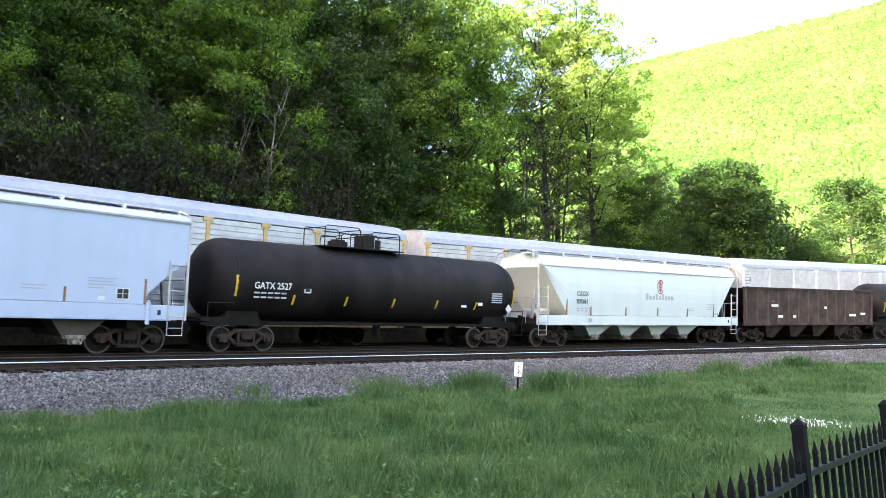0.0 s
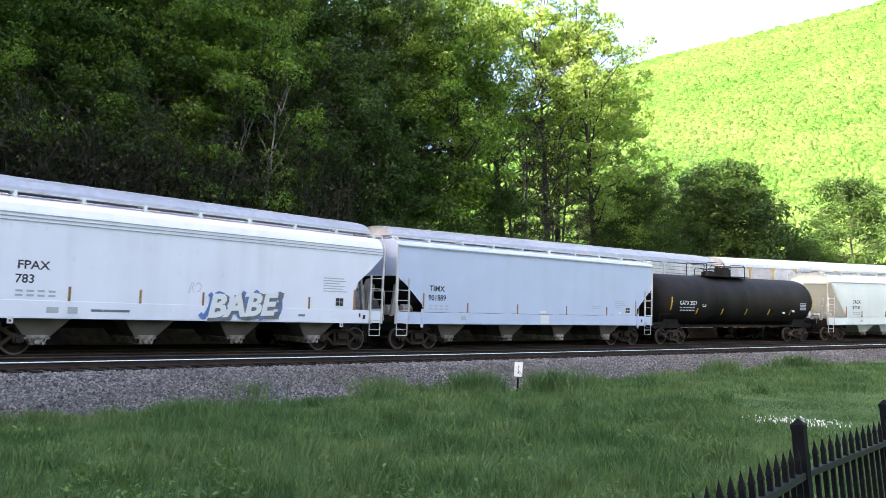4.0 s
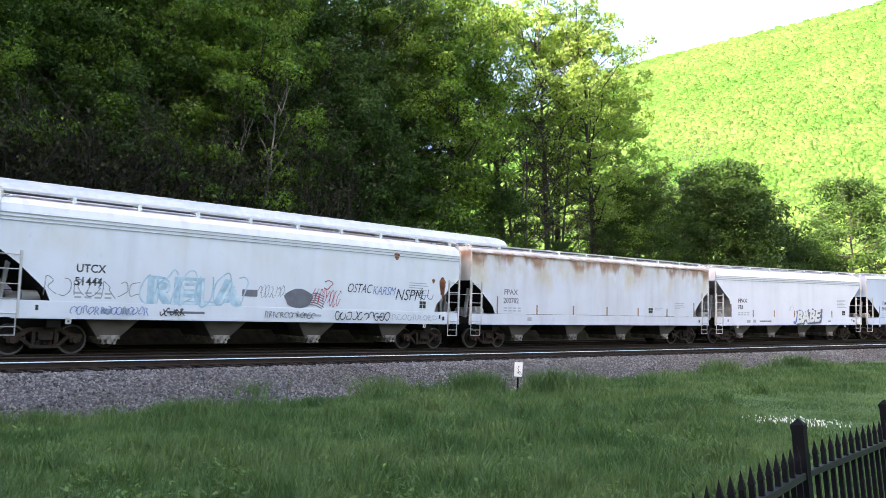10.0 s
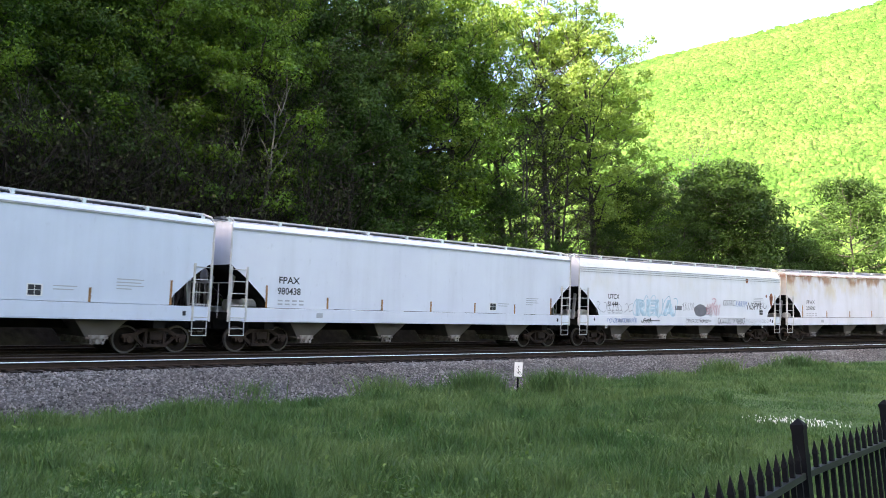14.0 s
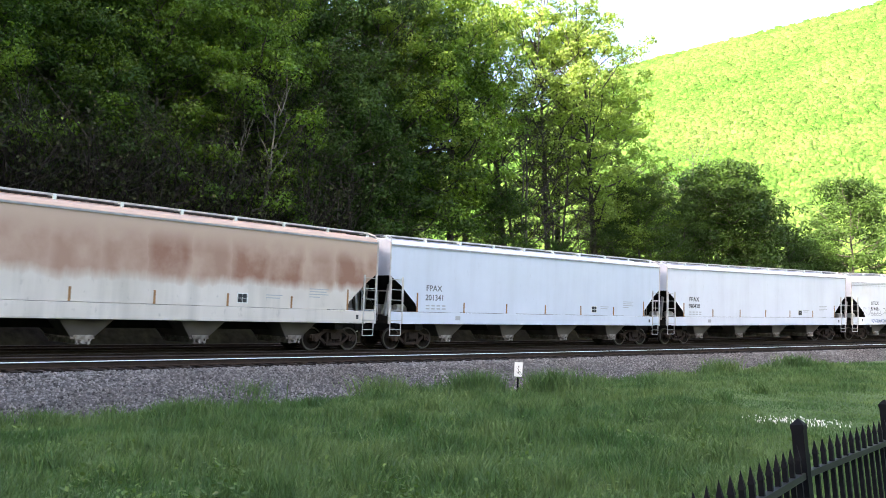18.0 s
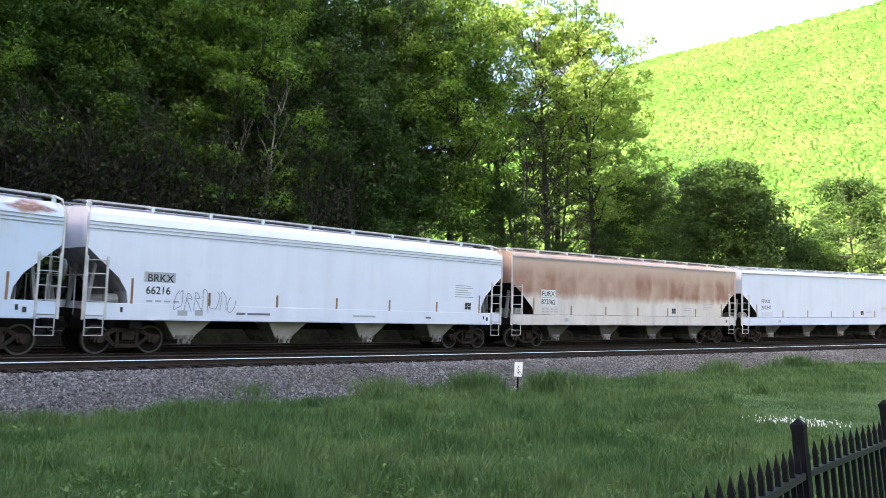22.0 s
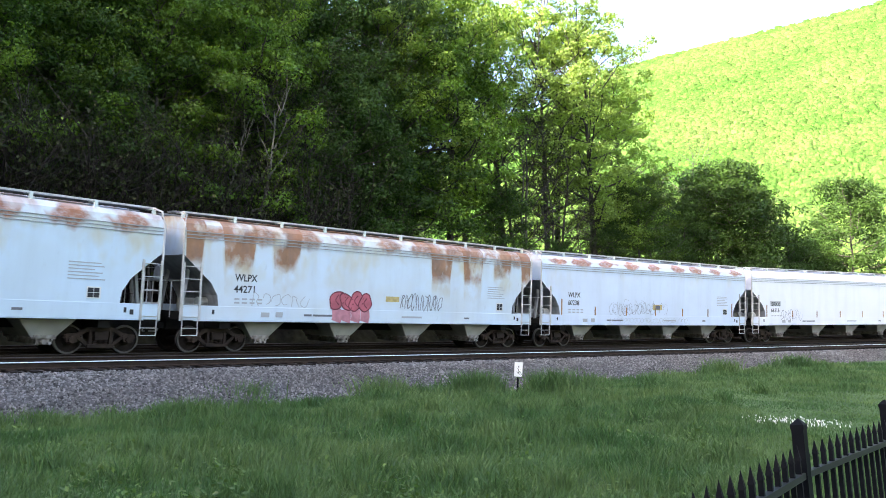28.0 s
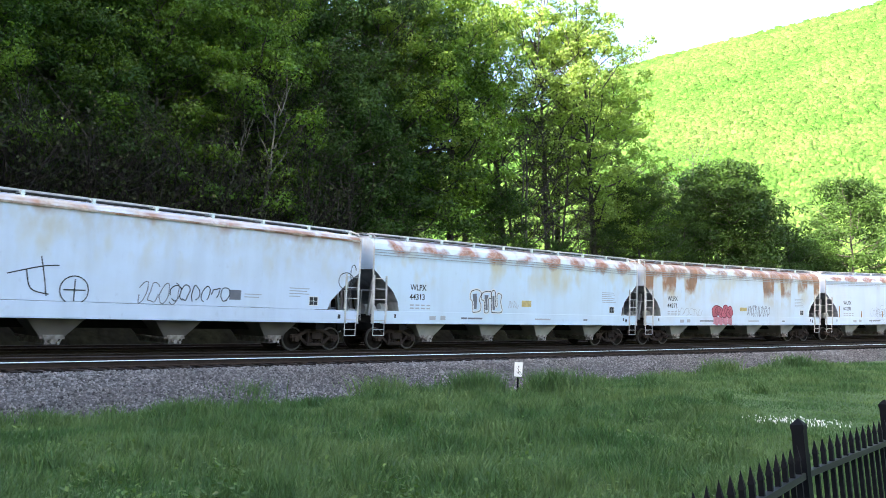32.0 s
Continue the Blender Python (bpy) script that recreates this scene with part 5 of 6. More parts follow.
def auto_rack(label, length, posts, top):
    """Enclosed car carrier: low flat car, corrugated side screens between posts, arched roof."""
    half = length / 2
    e = half - 0.45
    car = thing("auto_rack_car", label, "freight car", "cars of the far train")
    bm = bmesh.new()
    arch = [(1.55, 5.14), (1.50, 5.39), (1.27, 5.62), (0.85, 5.78), (0.4, 5.86), (0, 5.88)]
    ring = [(-y, z) for y, z in arch] + [(y, z) for y, z in reversed(arch[:-1])]
    n = 60
    rows = []
    for i in range(n + 1):
        x = -e + 2 * e * i / n
        k = 0.012 if i % 2 else 0.0
        rows.append([bm.verts.new((x, y * (1 + k * 0.6), z + k)) for y, z in ring])
    for a, b in zip(rows, rows[1:]):
        for j in range(len(ring) - 1):
            bm.faces.new((a[j], b[j], b[j + 1], a[j + 1]))
    part("roof", bm, top, car, "corrugated galvanised arched roof")
    for y in (-1.5, 1.5):
        for k in range(17):
            bm = bmesh.new()
            z = 1.35 + k * 0.222
            slab(bm, [(-e, z), (e, z), (e, z + 0.20), (-e, z + 0.20)], y - 0.02 + 0.012 * (k % 2), y + 0.015 + 0.012 * (k % 2))
            part("side_screen", bm, RACK_SIDE, car)
        for i in range(11):
            x = -e + 0.15 + (2 * e - 0.3) * i / 10
            bm = bmesh.new()
            box(bm, x - 0.08, x + 0.08, y - 0.07 if y < 0 else y, y if y < 0 else y + 0.07, 1.2, 5.15)
            box(bm, x - 0.22, x + 0.22, y - 0.075 if y < 0 else y, y if y < 0 else y + 0.075, 4.99, 5.15)
            part("side_post", bm, posts, car)
        bm = bmesh.new()
        box(bm, -e, e, y - 0.06, y + 0.06, 0.85, 1.3)
        part("side_sill", bm, posts, car)
    for sg in (-1, 1):
        bm = bmesh.new()
        slab(bm, [(sg * e, 1.1), (sg * (e - 0.1), 1.1), (sg * (e - 0.1), 5.45), (sg * e, 5.45)], -1.5, 1.5)
        bmesh.ops.recalc_face_normals(bm, faces=bm.faces[:])
        part("end_door", bm, RACK_SIDE, car)
        bm = bmesh.new()
        for x in (sg * (e - 0.03), sg * (e - 0.07)):
            bm.faces.new([bm.verts.new((x, y * 0.985, z - 0.012)) for y, z in ring])
        part("end_cap", bm, RACK_SIDE, car)
        bm = bmesh.new()
        lathe(bm, [(sg * (e - 0.85), 1.5), (sg * (e - 0.8), 1.56), (sg * (e - 0.75), 1.5)], "x", 24, pose(0, 0, 4.30) @ Matrix.Diagonal((1, 1, 0.99, 1)))
        part("roof_band", bm, GREY_SPRAY, car)
    bm = bmesh.new()
    box(bm, -e, e, -1.4, 1.4, 0.85, 1.1)
    part("underframe", bm, UNDER, car)
    end_gear(car, half, (half - 3.6) / R, tc=half - 3.6)
    return car


BAY = material("bay_paint", (0.55, 0.52, 0.46), 0.7, grain=0.3, scale=3, second=(0.36, 0.32, 0.28), mix_scale=1.5, rand=0.15)
BAY_BROWN = material("bay_grimy", (0.20, 0.17, 0.15), 0.8, grain=0.3, scale=3, second=(0.11, 0.09, 0.08), mix_scale=1.5, rand=0.2)
GATE_RED = material("gate_red", (0.30, 0.12, 0.10), 0.8, grain=0.4, scale=6, second=(0.16, 0.09, 0.075), mix_scale=3, rand=0.2)
GATE = material("gate_rust", (0.24, 0.185, 0.16), 0.75, grain=0.4, scale=6, second=(0.40, 0.36, 0.33), mix_scale=3, rand=0.3)
RAILING = material("railing_paint", (0.62, 0.62, 0.62), 0.55, grain=0.2, scale=6, second=(0.45, 0.42, 0.38), mix_scale=3)
SLOPE = material("slope_grey", (0.44, 0.45, 0.48), 0.7, grain=0.3, scale=2, second=(0.24, 0.235, 0.23), mix_scale=0.7)
# strut grey darker than the railings, with the open end's shade in it
SHADE_PAINT = material("strut_paint_shaded", (0.35, 0.34, 0.33), 0.6, grain=0.3, scale=3)
BOARD = material("walkway_galvanised", (0.20, 0.20, 0.21), 0.55, metal=0.3, grain=0.25, scale=5)
# grey for seam and groove strips: shade below the roof edge painted in
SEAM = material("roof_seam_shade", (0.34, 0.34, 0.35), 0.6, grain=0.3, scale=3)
TANK = material("tank_black", (0.010, 0.0088, 0.0088), 0.6, gloss=0.15, grain=0.35, scale=1.2, second=(0.025, 0.020, 0.019), mix_scale=0.5, stretch=(1, 1, 0.4), bump=0.1, bump_scale=3)
COAL = material("coal_car_brown", (0.044, 0.031, 0.027), 0.8, gloss=0.25, grain=0.35, scale=2, second=(0.080, 0.055, 0.044), mix_scale=0.8)
# lighter brown copy for the posts: light caught by the ribs is in the colour
COAL_RIB = material("coal_car_rib_lit", (0.078, 0.057, 0.048), 0.8, gloss=0.25, grain=0.35, scale=2, second=(0.11, 0.08, 0.065), mix_scale=0.8)
RACK_ROOF = material("rack_roof", (0.42, 0.44, 0.49), 0.5, metal=0.2, grain=0.12, scale=4, second=(0.36, 0.38, 0.43), mix_scale=0.4)
RACK_BRIGHT = material("rack_roof_bright", (0.66, 0.68, 0.72), 0.5, metal=0.1, grain=0.12, scale=4, second=(0.58, 0.60, 0.64), mix_scale=0.4)
RACK_SIDE = material("rack_side", (0.66, 0.66, 0.66), 0.5, metal=0.1, grain=0.15, scale=3, second=(0.52, 0.52, 0.52), mix_scale=0.5)
RACK_YELLOW = material("rack_yellow", (0.58, 0.40, 0.16), 0.6, grain=0.2, scale=3)
RACK_WHITE = material("rack_white", (0.68, 0.68, 0.67), 0.55, grain=0.15, scale=3)
RUST_SPOT = material("rust_spot", (0.17, 0.055, 0.025), 0.85, grain=0.4, scale=6, second=(0.30, 0.13, 0.06), mix_scale=3)
RUST_SEAM = material("seam_rust", (0.24, 0.115, 0.06), 0.85, grain=0.4, scale=4, second=(0.50, 0.42, 0.34), mix_scale=1.2, contrast=(0.45, 0.6))
BLUE_SPRAY = material("spray_blue", (0.36, 0.54, 0.64), 0.6, second=(0.52, 0.66, 0.74), mix_scale=1.6, grain=0.25, scale=4)
PALE_SPRAY = material("spray_pale", (0.58, 0.70, 0.77), 0.6, second=(0.66, 0.75, 0.80), mix_scale=2.0, grain=0.15, scale=4)
DEEP_BLUE = material("spray_deep_blue", (0.10, 0.20, 0.44), 0.6, grain=0.2, scale=4)
OCHRE = material("panel_ochre", (0.55, 0.42, 0.17), 0.6, grain=0.25, scale=6)
CLARET = material("spray_claret", (0.16, 0.025, 0.045), 0.6, grain=0.2, scale=4)
RED_WASH = material("spray_red_wash", (0.54, 0.22, 0.26), 0.6, grain=0.35, scale=3)
RED_SPRAY = material("spray_red", (0.42, 0.07, 0.10), 0.6, grain=0.2, scale=4)
PINK_SPRAY = material("spray_pink", (0.50, 0.115, 0.15), 0.6, grain=0.3, scale=2)
GREY_SPRAY = material("spray_grey", (0.16, 0.16, 0.18), 0.7, grain=0.2, scale=4)

P_BLUE = car_paint("paint_pale_blue", (0.50, 0.59, 0.70), (0.47, 0.56, 0.66), seed=1, dirt=0.08)
P_WHITE = car_paint("paint_white", (0.80, 0.82, 0.84), (0.76, 0.78, 0.80), seed=2, dirt=0.12)
P_RUST_TOP = car_paint("paint_white_rusty", (0.71, 0.74, 0.77), (0.66, 0.68, 0.69), stain=0.6, rust=0.8, rust_low=3.75, rust_high=4.50, streak=0.9, seed=3, dirt=0.22, cap=4.42)
P_DIRTY = car_paint("paint_white_dirty", (0.77, 0.81, 0.82), (0.73, 0.77, 0.77), rust=0.25, rust_low=4.3, rust_high=4.9, seed=4, dirt=0.13, stain=0.15)
P_CLEAN = car_paint("paint_white_plain", (0.72, 0.77, 0.80), (0.68, 0.72, 0.76), seed=5, dirt=0.14)
P_CLEAN_B = car_paint("paint_white_blueish", (0.65, 0.72, 0.78), (0.61, 0.68, 0.74), seed=6, dirt=0.12)
P_BROWN = car_paint("paint_faded_brown", (0.72, 0.68, 0.60), (0.65, 0.60, 0.51), seed=7, dirt=0.35, big=(2.5, 3.95))
P_BRIGHT = car_paint("paint_white_bright", (0.79, 0.83, 0.86), (0.75, 0.79, 0.83), seed=8, dirt=0.1)
P_SCALLOP = car_paint("paint_white_scalloped", (0.67, 0.77, 0.86), (0.63, 0.72, 0.80), rust=0.35, rust_low=4.3, rust_high=4.8, rust_col=(0.36, 0.120, 0.040), scallop=1.94, loose=0.3, seed=9, dirt=0.14, stain=0.25)
P_STREAK = car_paint("paint_white_streaked", (0.64, 0.76, 0.83), (0.62, 0.69, 0.70), rust=0.9, rust_low=2.85, rust_high=4.5, panel=1.94, rust_col=(0.34, 0.150, 0.070), scallop=1.94, loose=1.0, seed=10, dirt=0.14, stain=0.75)
P_SCALLOP_B = car_paint("paint_white_scalloped_b", (0.62, 0.76, 0.84), (0.60, 0.72, 0.77), rust=0.5, rust_low=4.05, rust_high=4.7, rust_col=(0.34, 0.120, 0.045), scallop=1.94, loose=1.0, streak=1.2, seed=11, dirt=0.12, stain=0.7)
P_LAST = car_paint("paint_white_last", (0.65, 0.75, 0.84), (0.61, 0.69, 0.75), rust=0.85, rust_low=4.12, rust_high=4.46, streak=0.5, seed=12, dirt=0.16, cap=4.48, stain=0.5)
P_MINT = car_paint("paint_mint_white", (0.66, 0.75, 0.69), (0.62, 0.71, 0.65), seed=13, dirt=0.1)

ROLLING = []   # (car, s at the reference time, half distance of the truck centres, speed, drift, lateral offset)
V, DRIFT, T_REF = 6.7936, -0.003713, 16.0


def near_car(car, left, right, tc_in=2.03):
    ROLLING.append((car, (left + right) / 2, (right - left) / 2 - tc_in, V, DRIFT, 0.0, T_REF))
    return car


near_car(tank_car("grey-black tank car ahead of the coal hopper", 17.0), 146.85, 163.85, 2.3)
near_car(open_hopper("dark brown open-top coal hopper car with ribbed sides", 15.42), 131.43, 146.85)
car = near_car(covered_hopper("pale mint-white covered hopper car with a red wheat emblem", 18.1, P_MINT, "wedge", 4.05, 4, "CAGX", "97041", bulge=0.07, letter_size=0.34, letter_x=2.68, letter_z=2.2, strips=(-6.59, -4.8, -2.02, 0.71, 3.46, 6.05), bay_mat=P_MINT), 113.35, 131.43)
emblem = [[(0.9 + 0.26 * math.cos(a), 3.25 + 0.38 * math.sin(a)) for a in np.linspace(0.5, 5.9, 12)], [(0.9, 2.95), (0.91, 3.3), (0.88, 3.62)]]
for k in range(3):
    for sg in (-1, 1):
        emblem.append([(0.9, 3.05 + 0.16 * k), (0.9 + sg * 0.10, 3.10 + 0.16 * k), (0.9 + sg * 0.13, 3.20 + 0.16 * k)])
for pts in emblem:
    bm = bmesh.new()
    stroke(bm, pts, -1.678, 0.055)
    part("wheat_emblem", bm, RED_SPRAY, car, "red ear of wheat in an oval")
bm = bmesh.new()
for k in range(9):
    plate_x = -0.35 + 0.28 * k
    box(bm, plate_x, plate_x + 0.19, -1.675, -1.665, 2.52, 2.52 + (0.36 if k in (0, 3, 5) else 0.22))
part("maker_name", bm, INK_GREY, car, "grey company name in large letters")
near_car(tank_car("long black tank car with yellow reflectors", 17.5, "GATX", "2527"), 95.85, 113.35, 2.3)
car = near_car(covered_hopper("clean pale blue-grey covered hopper car", 18.78, P_BLUE, "tri", 4.37, 4, "TIMX", "901889", jack=True, letter_x=1.75, strips=(-7.47, -4.93, -1.75, 1.75, 4.95, 7.47), bay_mat=BAY_BROWN), 77.07, 95.85)
plate(car, "sill_patch", -0.2, 1.16, 0.65, 0.40, WHITE_INK, -1.637)
plate(car, "side_patch", -0.2, 1.68, 0.45, 0.10, WHITE_INK, -1.606)
plate(car, "side_patch", 5.95, 1.70, 0.22, 0.12, WHITE_INK, -1.606)
car = near_car(covered_hopper("white covered hopper car with a blue bubble-letter tag", 16.89, P_WHITE, "high", 4.12, 4, "FPAX", "783", grooves=True, bay_mat=BAY_BROWN, letter_x=2.13, bracket_plate=True), 60.18, 77.07)
side_art("tag_cloud", car, DEEP_BLUE, "blue sprayed cloud behind the letters", -0.1, -1.637, 1.2, 3.2, 0.95, 7, 5, width=0.16, loops=True)
for name, size, ink, x, y, z, label, fat, width in (("tag_shadow", 1.16, GREY_SPRAY, 0.16, -1.644, 1.16, "dark outline of the bubble letters", 0.075, 2.85),
                                                    ("tag", 1.08, WHITE_INK, 0.14, -1.650, 1.25, "white bubble letters with a grey and blue outline", 0.045, 2.62)):
    tag = lettering(name, "BABE", size, ink, car, x, y, z, label, fat=fat, width=width)
    tag.data.transform(Matrix(((1, 0.22, 0, 0), (0.05, 1, 0, 0), (0, 0, 1, 0), (0, 0, 0, 1))))
side_art("scribble", car, INK_GREY, "thin grey scribble", -0.55, -1.606, 2.0, 0.45, 0.4, 2, 6, width=0.02)
near_car(covered_hopper("dirty white covered hopper car with rust along the roof edge", 19.72, P_RUST_TOP, "tri", 4.37, 4, "FPAX", "200782", box_at=3.6, seam_mat=RUST_SEAM, ink=GREY_SPRAY, letter_x=2.06, shift=0.2), 40.46, 60.18)
car = near_car(covered_hopper("white covered hopper car covered in scrawled tags", 19.61, P_DIRTY, "tri", 4.12, 4, "UTCX", "51444", grooves=True, strips=(), bay_mat=BAY_BROWN, gate_mat=GATE_RED, letter_x=2.18, bracket_plate=True), 20.85, 40.46)
lettering("tag_outline", "RELA", 1.30, BLUE_SPRAY, car, -4.95, -1.6065, 1.56, "thick pale blue outline of the letters", fat=0.085, width=3.5)
lettering("tag", "RELA", 1.20, PALE_SPRAY, car, -4.83, -1.610, 1.62, "washed-out white inside of the letters", fat=-0.012, width=3.22)
side_art("tag_flourish", car, BLUE_SPRAY, "pale blue sprayed flourish", -5.2, -1.6125, 1.55, 3.9, 1.25, 6, 91, width=0.05, loops=True)
side_art("scribble", car, GREY_SPRAY, "faint grey scrawled tag", -8.1, -1.607, 1.75, 3.0, 0.62, 7, 11, width=0.022)
side_art("scribble", car, DEEP_BLUE, "blue scrawled letters on the sill", -7.25, -1.642, 1.24, 2.4, 0.28, 14, 13, width=0.024)
side_art("scribble", car, INK, "black scrawled letters on the sill", -4.48, -1.642, 1.24, 0.85, 0.26, 5, 16, width=0.035)
side_art("scribble", car, INK, "black scrawled letters on the sill", -0.6, -1.642, 1.24, 2.2, 0.24, 13, 17, width=0.022)
side_art("scribble", car, INK, "bold black outlined letters on the sill", 2.51, -1.642, 1.2, 2.8, 0.36, 10, 18, width=0.036, loops=True)
side_art("scribble", car, INK_GREY, "grey scrawled letters on the sill", 5.4, -1.642, 1.24, 2.6, 0.26, 9, 20, width=0.025)
side_art("scribble", car, GREY_SPRAY, "grey scrawled tag", -0.9, -1.607, 1.95, 1.1, 0.5, 7, 19, width=0.016, loops=True)
side_art("scribble", car, RED_SPRAY, "dark red sprayed letters", 1.42, -1.609, 1.68, 1.35, 0.72, 8, 14, width=0.026, loops=True)
side_art("scribble", car, RED_SPRAY, "dark red sprayed face", 1.9, -1.609, 2.36, 0.5, 0.4, 1, 44, width=0.04, loops=True)
for text, ink, x, z, w, size in (("OSTAC", INK, 3.05, 2.30, 1.2, 0.52), ("KARSM", DEEP_BLUE, 4.34, 2.26, 1.15, 0.50), ("NSPM", INK, 5.55, 2.08, 1.45, 0.66)):
    tag = lettering("tag", text, size, ink, car, x, -1.609, z, "slanted sprayed letters", width=w, fat=-0.004)
    tag.data.transform(Matrix(((1, 0.28, 0, 0), (0, 1, 0, 0), (0, 0, 1, 0), (0, 0, 0, 1))))
side_art("scribble", car, INK, "small black line-drawn face", 6.95, -1.609, 2.1, 0.85, 0.55, 2, 15, width=0.03, loops=True)
bm = bmesh.new()
for k in range(26):
    a = 2 * math.pi * k / 26
    bm.verts.new((0.85 + 0.62 * math.cos(a) * (1 + 0.08 * math.sin(5 * a)), -1.608, 1.98 + 0.36 * math.sin(a)))
bm.faces.new(bm.verts[:])
part("paint_patch", bm, GREY_SPRAY, car, "dark grey painted-over oval patch")
for k in range(6):
    bm = bmesh.new()
    stroke(bm, [(1.2, 2.05 - 0.06 * k), (1.6, 2.2 - 0.09 * k), (2.0, 2.08 - 0.1 * k)], -1.6075, 0.035)
    part("paint_drip", bm, GREY_SPRAY, car)
plate(car, "paint_patch", -1.52, 1.98, 0.6, 0.24, GREY_SPRAY, -1.608)
for x, z, w, h in ((8.3, 2.75, 0.18, 0.42), (8.34, 2.5, 0.1, 0.3), (5.6, 3.88, 0.14, 0.16), (7.75, 2.95, 0.09, 0.1)):
    bm = bmesh.new()
    for k in range(12):
        a = 2 * math.pi * k / 12
        bm.verts.new((x + w * math.cos(a) * (1 + 0.25 * math.sin(3 * a)), -1.606, z + h * math.sin(a)))
    bm.faces.new(bm.verts[:])
    part("rust_spot", bm, RUST_SPOT, car, "dark rust bleeding through the paint")
near_car(covered_hopper("plain white covered hopper car", 19.70, P_CLEAN, "tri", 4.37, 4, box_at=3.6, mark="FPAX", number="980438"), 1.15, 20.85)
near_car(covered_hopper("plain bluish-white covered hopper car", 19.80, P_CLEAN_B, "tri", 4.37, 4, "FPAX", "201341", box_at=3.5, ink=GREY_SPRAY), -18.65, 1.15)
car = near_car(covered_hopper("covered hopper car faded to brown above and dirty cream below", 19.71, P_BROWN, "tri", 4.37, 4, "FURX", "873362", box_at=3.0, letter_x=2.0), -38.36, -18.65)
for nm, z, w in (("number_ground", 2.465, 1.18), ("number_ground", 2.065, 1.29)):
    plate(car, nm, -7.42, z, w - 0.2, 0.37, WHITE_INK, -1.6035)
car = near_car(covered_hopper("bright white covered hopper car with a dark scribble", 19.78, P_BRIGHT, "round", 4.12, 4, "BRKX", "66216", grooves=True, letter_z=1.95), -58.14, -38.36)
side_art("scribble", car, GREY_SPRAY, "brown-black sprayed scribble", -6.6, -1.64, 1.40, 2.3, 0.75, 7, 63, width=0.02)
plate(car, "mark_ground", -7.6, 2.33, 1.05, 0.33, INK_GREY, -1.6035)
car = near_car(covered_hopper("white covered hopper car with rust scallops under the roof", 18.73, P_SCALLOP, "round", 4.12, 4, "WLPX", "60238", grooves=True, bay_mat=BAY_BROWN), -76.87, -58.14)
side_art("scribble", car, GREY_SPRAY, "faint grey scrawled tag", -3.9, -1.609, 1.62, 5.0, 0.72, 13, 22, width=0.014, loops=True)
side_art("scribble", car, INK_GREY, "faint grey scrawled letters on the sill", -3.9, -1.642, 1.22, 6.8, 0.3, 24, 32, width=0.016, loops=True)
side_art("scribble", car, GREY_SPRAY, "faint grey scrawled tag", -3.6, -1.616, 1.66, 3.6, 0.62, 8, 71, width=0.014)
side_art("scribble", car, GREY_SPRAY, "faint grey scrawled tag", -2.9, -1.618, 1.75, 2.8, 0.75, 4, 72, width=0.014, loops=True)
plate(car, "patch_panel", -0.21, 1.95, 0.8, 0.3, OCHRE, -1.606)
plate(car, "patch_panel", 0.0, 1.98, 0.4, 0.22, GREY_SPRAY, -1.609)
car = near_car(covered_hopper("white covered hopper car with broad rust streaks and a red tag", 18.63, P_STREAK, "round", 4.12, 4, "WLPX", "44271", strips=(), grooves=True, bay_mat=BAY_BROWN), -95.50, -76.87)
side_art("scribble", car, INK_GREY, "thin grey scrawl", -6.3, -1.606, 1.65, 2.5, 0.5, 6, 23, width=0.025)
side_art("scribble", car, GREY_SPRAY, "dark scrawled tag", 0.6, -1.609, 1.62, 2.4, 0.75, 11, 24, width=0.03)
for k, (cx, w, top, lean) in enumerate(((-2.56, 0.34, 2.34, 0.05), (-2.12, 0.30, 2.26, -0.04), (-1.66, 0.32, 2.32, 0.06), (-1.20, 0.31, 2.24, 0.02))):
    rim = []
    for i in range(20):
        a = 2 * math.pi * i / 20
        bulge = 1 + 0.13 * math.sin(3 * a + k)
        rim.append((cx + lean * math.sin(a) * 2 + w * math.cos(a) * bulge, (top + 1.58) / 2 + (top - 1.58) / 2 * math.sin(a) * (1 + 0.1 * math.cos(2 * a + k))))
    bm = bmesh.new()
    bm.faces.new([bm.verts.new((p, -1.6175 - 0.0015 * k, q)) for p, q in rim])
    bmesh.ops.recalc_face_normals(bm, faces=bm.faces[:])
    part("tag_fill", bm, PINK_SPRAY, car, "red bubble letters")
    bm = bmesh.new()
    stroke(bm, rim + rim[:1], -1.6185 - 0.0015 * k, 0.05)
    part("tag", bm, CLARET, car, "dark red outline of the letters")
    bm = bmesh.new()
    stroke(bm, [(cx + 0.08, top - 0.15), (cx - 0.07, top - 0.36), (cx + 0.09, top - 0.55)], -1.6186 - 0.0015 * k, 0.04)
    part("tag", bm, CLARET, car, "dark red outline of the letters")
    bm = bmesh.new()
    stroke(bm, [(cx - 0.02, 1.15), (cx + 0.02, 1.34), (cx - 0.01, 1.62)], -1.6165, 0.44)
    part("tag_drip", bm, RED_WASH, car, "thin red wash under the letters")
plate(car, "patch_panel", -0.14, 1.98, 0.7, 0.22, OCHRE, -1.606)
car = near_car(covered_hopper("white covered hopper car with roof rust and silver tag", 18.69, P_SCALLOP_B, "round", 4.12, 4, "WLPX", "44313", strips=(), grooves=True, bay_mat=BAY_BROWN), -114.19, -95.50)
